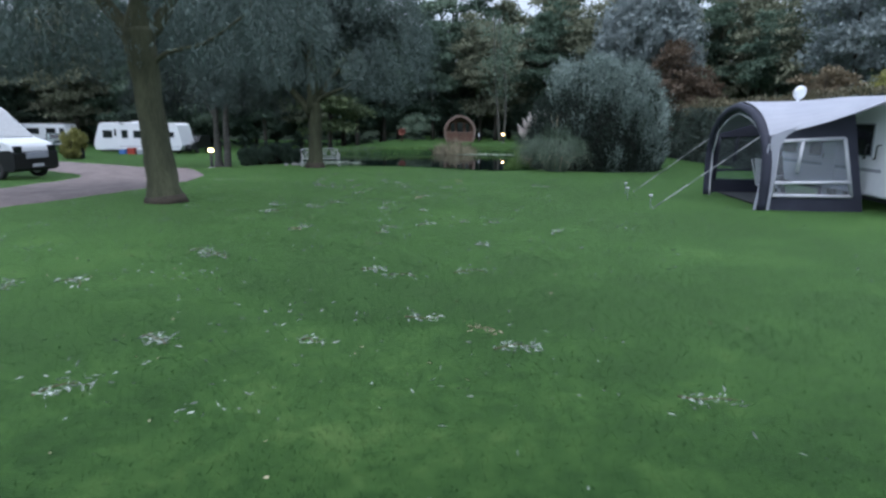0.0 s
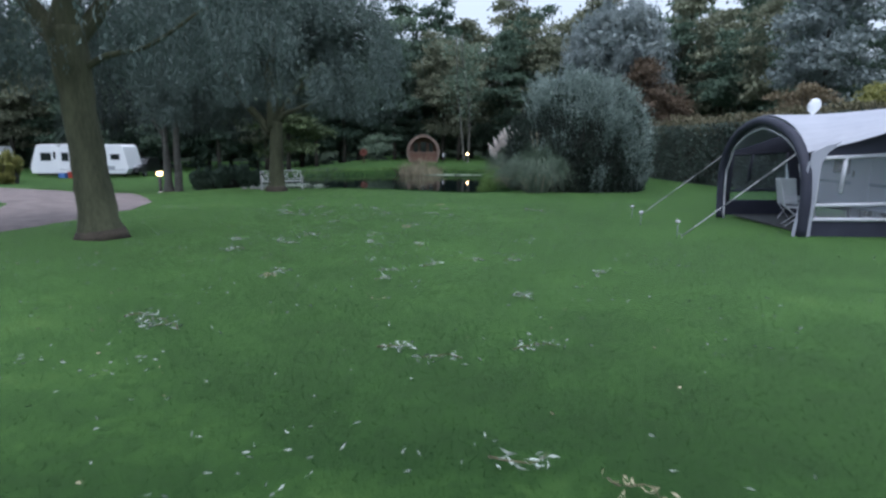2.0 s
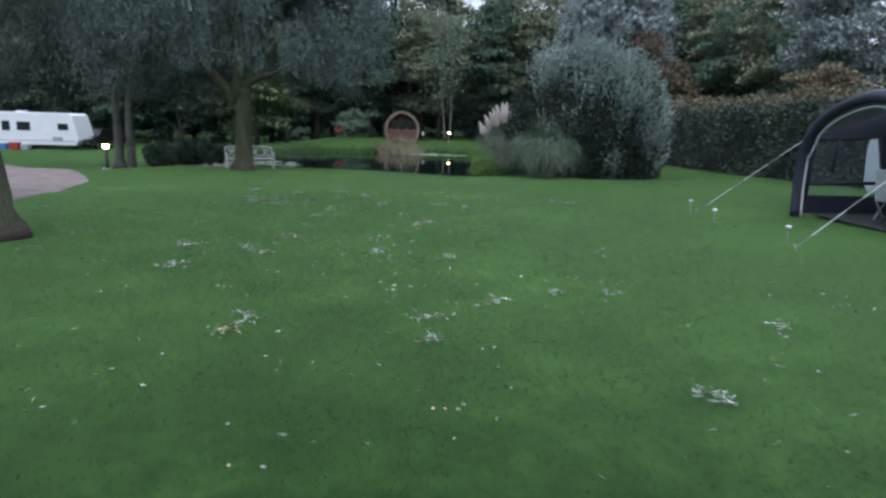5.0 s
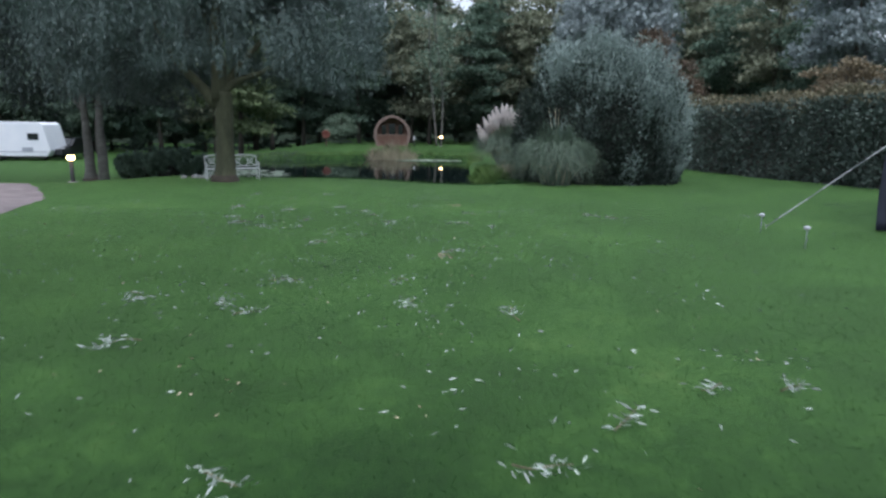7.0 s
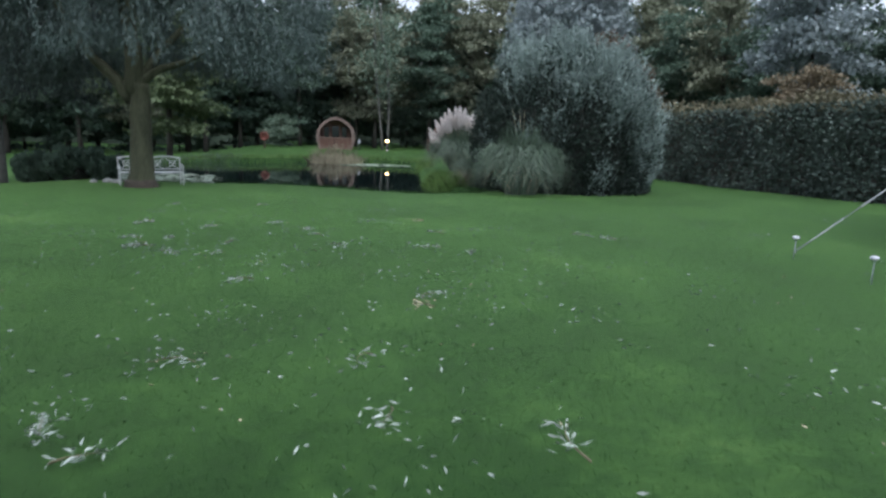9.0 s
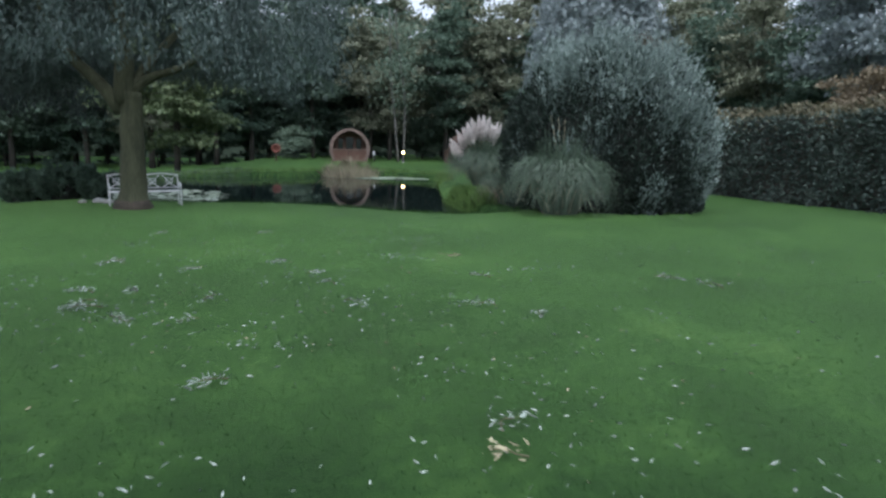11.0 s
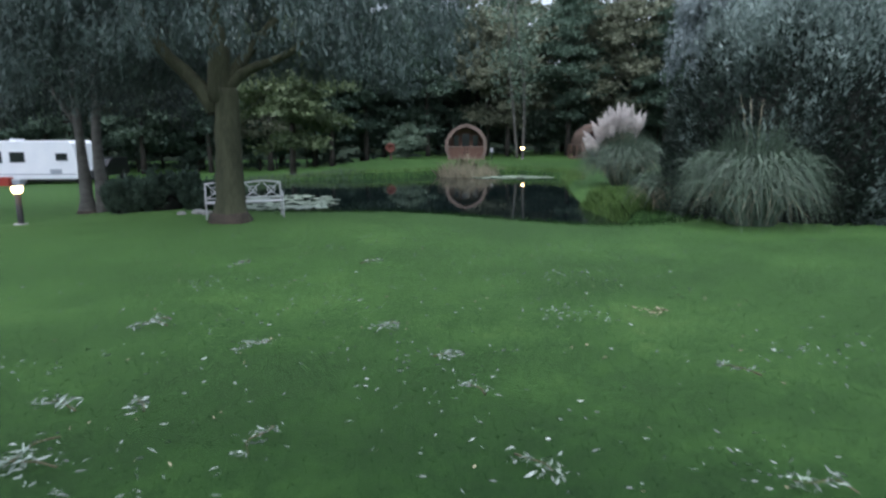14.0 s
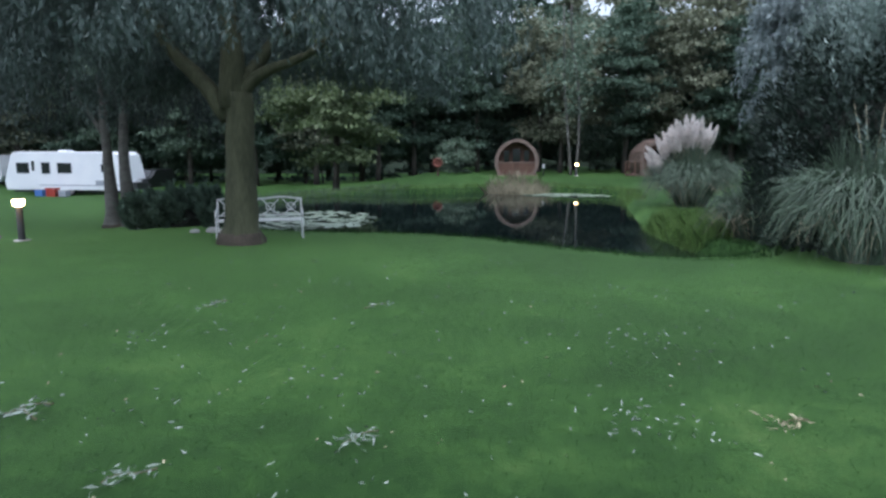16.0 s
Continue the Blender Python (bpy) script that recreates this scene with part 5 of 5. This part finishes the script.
# ---- lamps ----
def bollard_lamp(x, y, h, label):
    root = thing("bollard_lamp", label, "path lamp", "lit bollard lamps", at=on(x, y))
    part("post", tube([(0, 0, -0.1), (0, 0, 0.02), (0, 0, h * 0.80)], [0.075, 0.075, 0.072], 14), M_POST, root, "dark post")
    hd = part("lamp_head", tube([(0, 0, h * 0.80), (0, 0, h * 0.84), (0, 0, h * 0.95), (0, 0, h * 0.97)], [0.07, 0.115, 0.125, 0.10], 14), M_GLOW, root, "glowing warm lamp head")
    part("cap", tube([(0, 0, h * 0.965), (0, 0, h * 0.985), (0, 0, h)], [0.10, 0.085, 0.02], 14), M_POST, hd)
    part("base_plate", tube([(0, 0, -0.05), (0, 0, 0.03)], [0.17, 0.16], 14), M_STONE, root, "pale base plate")


bollard_lamp(-13.25, 25.75, 0.98, "lit dark bollard lamp beside the drive")
bollard_lamp(1.12, 62.6, 0.95, "lit bollard lamp by the twin birch")


# ---- glamping pods ----
def arch_profile(w, h, n=26):
    """Pointed horseshoe arch, local x and z from foot to foot."""
    half = [(w * 0.43, 0.0), (w * 0.485, h * 0.18), (w * 0.5, h * 0.38), (w * 0.47, h * 0.58), (w * 0.36, h * 0.79), (w * 0.17, h * 0.945), (0.0, h)]
    right = [(p.x, p.z) for p in curve_points([(a, 0, b) for a, b in half], n)]
    return right + [(-a, b) for a, b in right[-2::-1]]


def pod(name_label, x, y, rot, with_rail):
    root = thing("glamping_pod", name_label, "camping pod", "timber pods beyond the pond", at=on(x, y, rot))
    W, H, L = 3.35, 2.72, 4.6
    o, i = arch_profile(W, H), arch_profile(W - 0.44, H - 0.24)
    bm = bmesh.new()
    n = len(o)
    rings = []
    for yy in (0.0, L):
        rings.append(([bm.verts.new((a, yy, b + 0.12)) for a, b in o], [bm.verts.new((a, yy, b + 0.12)) for a, b in i]))
    (o0, i0), (o1, i1) = rings
    for k in range(n - 1):
        bm.faces.new((o0[k], o0[k + 1], o1[k + 1], o1[k]))
        bm.faces.new((i0[k + 1], i0[k], i1[k], i1[k + 1]))
        bm.faces.new((o0[k + 1], o0[k], i0[k], i0[k + 1]))
        bm.faces.new((o1[k], o1[k + 1], i1[k + 1], i1[k]))
    bmesh.ops.recalc_face_normals(bm, faces=bm.faces[:])
    part("shell", bm, M_CEDAR, root, "arched cedar shell")
    # lighter face ring
    ring = []
    for (a, b), (c, d) in zip(o, i):
        ring.append((a * 1.01, b + 0.125, c * 0.985, d + 0.115))
    bm = bmesh.new()
    f = [[bm.verts.new((p[0], yy, p[1])) for p in ring] + [bm.verts.new((p[2], yy, p[3])) for p in ring] for yy in (-0.06, 0.03)]
    for k in range(n - 1):
        for lay, flip in ((f[0], 0), (f[1], 1)):
            q = (lay[k], lay[k + 1], lay[n + k + 1], lay[n + k])
            bm.faces.new(q if flip else q[::-1])
        bm.faces.new((f[0][k], f[0][k + 1], f[1][k + 1], f[1][k]))
        bm.faces.new((f[0][n + k + 1], f[0][n + k], f[1][n + k], f[1][n + k + 1]))
    part("face_ring", bm, M_CEDARPALE, root, "paler timber ring round the front")
    # shingle courses over the shell
    for c in range(9):
        k0 = 2 + c * 5
        seg = o[k0:k0 + 2]
        pts = [Vector((a * 1.012, 0.0, b + 0.14)) for a, b in seg]
        part("shingle_course", joined(tube([pts[0] + Vector((0, 0.05, 0)), pts[0] + Vector((0, L - 0.05, 0))], [0.022, 0.022], 5)), M_CEDAR, root)
    inn = [(a, b) for a, b in arch_profile(W - 0.46, H - 0.25, 14)]
    fw = part("front_wall", prism(inn, 0.06, "y"), M_CEDARFRONT, root, "recessed red cedar front wall")
    fw.matrix_basis = pose(0, 1.15, 0.13)
    for x0, sx, sz, z0 in ((-0.78, 0.42, 0.9, 1.35), (0.0, 0.62, 1.75, 1.05), (0.78, 0.42, 0.9, 1.35)):
        part("front_glass", box((x0, -0.045, z0), (sx, 0.03, sz), 0.01), M_DARKGLASS, fw, "dark glazing")
    bw = part("back_wall", prism(inn, 0.06, "y"), M_CEDARFRONT, root)
    bw.matrix_basis = pose(0, L - 0.1, 0.13)
    part("deck", box((0, L / 2 - 0.15, 0.07), (W - 0.35, L + 0.3, 0.14), 0.02), M_DECK, root)
    rail = part("front_rail", box((0, 0.02, 1.02), (W - 0.42, 0.08, 0.07), 0.015), M_CEDARPALE, root)
    m = 13
    for k in range(m):
        xx = -1.36 + 2.72 * k / (m - 1)
        part("board", box((xx, 0.02, 0.56), (0.185, 0.035, 0.86), 0.008), M_CEDARFRONT, rail)
    if with_rail:
        st = part("side_deck", box((-2.05, 0.6, 0.09), (0.95, 1.3, 0.12), 0.02), M_DECK, root)
        for px, py in ((-2.5, -0.03), (-2.5, 1.2), (-2.05, -0.03), (-1.62, -0.03)):
            part("post", box((px, py, 0.6), (0.08, 0.08, 1.05), 0.01), M_CEDARFRONT, st)
        part("handrail", joined(box((-2.05, -0.03, 1.12), (0.95, 0.07, 0.05), 0.01), box((-2.5, 0.6, 1.12), (0.07, 1.28, 0.05), 0.01)), M_CEDARPALE, st)
    return root


pod("arched red cedar camping pod with a boarded porch", -3.45, 62.6, 3, False)
pod("arched red cedar camping pod with a railed side deck", 7.4, 62.2, 3, True)


def lantern_post(x, y):
    root = thing("garden_lantern", "small white lantern standing by the pod", "lantern", at=on(x, y))
    part("post", tube([(0, 0, -0.05), (0, 0, 0.55)], [0.05, 0.04], 8), M_POST, root)
    part("lantern_body", box((0, 0, 0.75), (0.2, 0.2, 0.36), 0.03, taper=0.75), M_WEB, root, "white lantern body")


lantern_post(-1.38, 62.0)


def lifebuoy():
    root = thing("lifebuoy_stand", "red lifebuoy hung on a wooden post", "lifebuoy", at=on(-9.33, 60.7))
    part("post", box((0, 0.06, 0.6), (0.12, 0.1, 1.3), 0.015), M_DECK, root)
    ring = [Vector((0.3 * math.cos(a), -0.05, 1.02 + 0.3 * math.sin(a))) for a in np.linspace(0, 2 * math.pi, 25)]
    part("ring", tube(ring, [0.085] * 25, 8, cap=False), M_ORANGE, root, "red lifebuoy ring")
    part("board", box((0, 0.0, 1.02), (0.5, 0.03, 0.5), 0.02), M_ORANGE, root)


lifebuoy()


# ---- white garden bench ----
def bench():
    root = thing("garden_bench", "white ornate cast-iron garden bench behind the willow trunk", "bench", at=pose(-7.86, 26.62, gz(-7.86, 26.62) - 0.03, 0, 0, 24))
    L = 1.84
    for sx in (-L / 2, L / 2):
        for sy in (-0.42, 0.12):
            leg = tube(curve_points([(sx, sy, 0), (sx, sy + (0.05 if sy > 0 else -0.03), 0.22), (sx, sy, 0.43)], 6), [0.024, 0.018, 0.016, 0.016, 0.018, 0.022], 6)
            part("leg", leg, M_WHITEMETAL, root)
        part("arm", tube(curve_points([(sx, 0.12, 0.66), (sx, -0.1, 0.68), (sx, -0.38, 0.66), (sx, -0.46, 0.58), (sx, -0.40, 0.52), (sx, -0.42, 0.43)], 12), [0.022] * 12, 6), M_WHITEMETAL, root)
        part("side_scroll", tube(curve_points([(sx, 0.1, 0.45), (sx, -0.1, 0.60), (sx, -0.3, 0.5), (sx, -0.15, 0.44)], 10), [0.013] * 10, 5), M_WHITEMETAL, root)
        part("back_post", tube(curve_points([(sx, 0.12, 0.40), (sx, 0.16, 0.65), (sx, 0.22, 0.90)], 6), [0.022] * 6, 6), M_WHITEMETAL, root)
        part("leg_stretcher", tube([(sx, -0.42, 0.12), (sx, 0.12, 0.12)], [0.012] * 2, 5), M_WHITEMETAL, root)
    for k in range(7):
        part("seat_slat", box((0, -0.42 + k * 0.09, 0.44), (L + 0.04, 0.06, 0.022), 0.006), M_WHITEMETAL, root)
    part("top_rail", tube(curve_points([(-L / 2, 0.22, 0.88), (-L / 4, 0.22, 0.93), (0, 0.22, 0.89), (L / 4, 0.22, 0.93), (L / 2, 0.22, 0.88)], 20), [0.022] * 20, 6), M_WHITEMETAL, root)
    part("lower_rail", tube([(-L / 2, 0.14, 0.52), (L / 2, 0.14, 0.52)], [0.016] * 2, 6), M_WHITEMETAL, root)
    for k in range(4):
        x0 = -L / 2 + L * (k + 0.5) / 4
        for s in (-1, 1):
            part("back_scroll", tube(curve_points([(x0 - s * 0.19, 0.14, 0.53), (x0 - s * 0.02, 0.17, 0.64), (x0 + s * 0.05, 0.18, 0.74), (x0 + s * 0.19, 0.21, 0.88)], 10), [0.014] * 10, 5), M_WHITEMETAL, root)
        part("back_oval", tube([(x0 + 0.1 * math.cos(a), 0.175, 0.71 + 0.085 * math.sin(a)) for a in np.linspace(0, 2 * math.pi, 15)], [0.012] * 15, 5, cap=False), M_WHITEMETAL, root)


bench()
for _x, _y, _s in ((-9.1, 27.2, 0.16), (-9.5, 27.5, 0.2), (-8.9, 27.6, 0.14), (-9.9, 27.3, 0.12)):
    _b = bmesh.new()
    bmesh.ops.create_icosphere(_b, subdivisions=2, radius=_s)
    for _v in _b.verts:
        _v.co *= 1 + 0.25 * noise.noise(_v.co * 6 + Vector((_x, _y, 0)))
        _v.co.z *= 0.55
    _o = part("edging_stone", _b, M_STONE)
    _o.matrix_basis = on(_x, _y, 0, -0.03)
    tagged(_o, "pale rounded stone at the pond's edge", "stone", "stones by the bench")


# ---- litter on the lawn ----
def fallen_clump(x, y, size, k):
    """A broken willow twig with its leaves."""
    root = thing("fallen_twig", ("broken willow twig with silvery leaves on the lawn", "withered willow twig with pale leaves on the lawn")[k % 2], "twig", "fallen twigs on the lawn", at=on(x, y, rng.uniform(0, 360)))
    n = int(rng.integers(16, 38))
    ctrl = [(-size / 2, 0, 0.03), (-size * 0.15, rng.normal() * size * 0.12, 0.05), (size * 0.2, rng.normal() * size * 0.12, 0.045), (size / 2, rng.normal() * size * 0.15, 0.035)]
    pts = curve_points(ctrl, 8)
    part("stem", tube(pts, np.linspace(0.006, 0.002, 8), 4), M_TWIG, root)
    idx = rng.integers(1, 8, n)
    p = np.array([pts[i] for i in idx]) + rng.normal(size=(n, 3)) * np.array([0.035, 0.035, 0.010])
    d = np.stack([rng.normal(size=n) * 0.6 + 0.5, rng.normal(size=n), rng.normal(size=n) * 0.18], 1)
    part("leaves", leaves_mesh("leaves", p, d, 0.06 + 0.05 * size, 0.013), M_FALLEN if k % 17 else M_FALLENY, root)


CLUMPS = [(1.49, -0.19), (-3.27, 0.69), (-2.76, 0.87), (-0.91, -0.71), (2.85, -1.43), (-0.95, -1.7), (0.55, 1.62), (0.99, 0.09), (-2.13, 2.63), (-0.88, -0.79),
          (0.25, -0.62), (1.74, -0.6), (2.5, 5.22), (1.28, 1.9), (-2.36, 2.82), (-1.94, 2.45), (0.15, 1.9), (-1.73, 4.92), (1.36, 3.8), (-3.48, 8.55), (-1.71, 5.26), (-1.79, 4.91),
          (-0.29, 5.33), (-0.31, 4.75), (0.92, 6.26), (1.41, 6.24), (0.25, 5.85), (-2.97, 7.06), (-0.91, 8.26), (-2.59, 8.23)]
CLUMPS2 = [(-2.31, 7.89), (-0.06, 7.89), (-2.26, 9.15), (-1.06, 9.17), (-0.51, 10.55), (-0.43, 10.91), (2.85, 14.71), (2.55, 15.27), (-2.3, 11.72), (-3.97, 13.84), (-4.08, 13.95),
           (-3.49, 13.34), (-2.88, 13.29), (-1.99, 15.63), (-0.08, 13.84), (0.39, 13.43), (-2.92, 14.15), (-1.43, 13.97), (-4.31, 14.53), (-3.81, 14.56), (-4.79, 16.53), (0.01, 17.13),
           (0.15, 15.46), (-1.72, 14.96), (-3.56, 15.82), (-2.54, 16.44), (-4.73, 16.44), (-3.38, 19.93), (-5.18, 19.62)]
for _k, (_x, _y) in enumerate(CLUMPS + CLUMPS2):
    fallen_clump(_x, _y, rng.uniform(0.16, 0.38), _k)


def near_path(n, y0=-4.5, y1=24.0, half=6.0):
    """Places over the lawn, thickest along the way walked."""
    y = rng.uniform(y0, y1, n)
    mid = np.interp(y, [-5, 0, 5, 13, 24], [1.2, 0.1, -0.9, -1.6, -2.2])
    x = mid + rng.normal(size=n) * half * (0.45 + 0.02 * (y + 5))
    keep = (x > -8.6) & (x < 12) & (shore_distance(x, y) < -0.4) & ~((x > 7.0) & (y > 9.2) & (y < 15.6))
    return x[keep], y[keep]


def fallen_leaves():
    for name, n, mat, size, label in (("fallen_leaves", 6500, M_FALLEN, (0.050, 0.011), "scattered pale willow leaves on the lawn"), ("yellowed_leaves", 900, M_FALLENY, (0.036, 0.013), "scattered yellowed leaves on the lawn")):
        x, y = near_path(n)
        drift = np.arange(len(x)) % 140
        loose = rng.uniform(0, 1, len(x)) < 0.35
        spread = rng.uniform(0.12, 0.5, 140)[drift]
        x, y = np.where(loose, x, x[drift] + rng.normal(size=len(x)) * spread), np.where(loose, y, y[drift] + rng.normal(size=len(x)) * spread)
        w = (0.35 + 0.65 * (np.clip(y, 0, 14) / 14)) * (1 - 0.6 * smooth01((y - 15) / 8)) * np.where(x < 0.0, 1.0, 0.5)
        k = rng.uniform(0, 1, len(x)) < w
        x, y = x[k], y[k]
        p = np.stack([x, y, ground_z(x, y) + rng.uniform(0.02, 0.045, len(x))], 1)
        d = rng.normal(size=p.shape) * np.array([1, 1, 0.22])
        ob = part(name, leaves_mesh(name, p, d, *size, fold=0.08), mat)
        tagged(ob, label, "fallen leaves", kind="stuff")


fallen_leaves()


def grass():
    """Blades all over the open lawn, thickest underfoot and thinning out with distance."""
    n = 220000
    x, y = near_path(n, -4.6, 27.5, 3.8)
    k = rng.uniform(0, 1, len(x)) < 1 - 0.9 * smooth01((y - 9) / 18)
    x, y = x[k], y[k]
    m = len(x)
    h = rng.uniform(0.010, 0.028, m)
    a = rng.uniform(0, 2 * math.pi, m)
    b = np.stack([x, y, ground_z(x, y) - 0.004], 1)
    s = np.stack([np.cos(a), np.sin(a), np.zeros(m)], 1) * 0.0026
    tip = b + np.concatenate([rng.normal(size=(m, 2)) * 0.018, h[:, None]], 1)
    ob = part("grass", quads_mesh("grass", np.stack([b - s, b + s, tip], 1)), M_BLADE)
    tagged(ob, "short mown grass blades", "grass", kind="stuff")


grass()
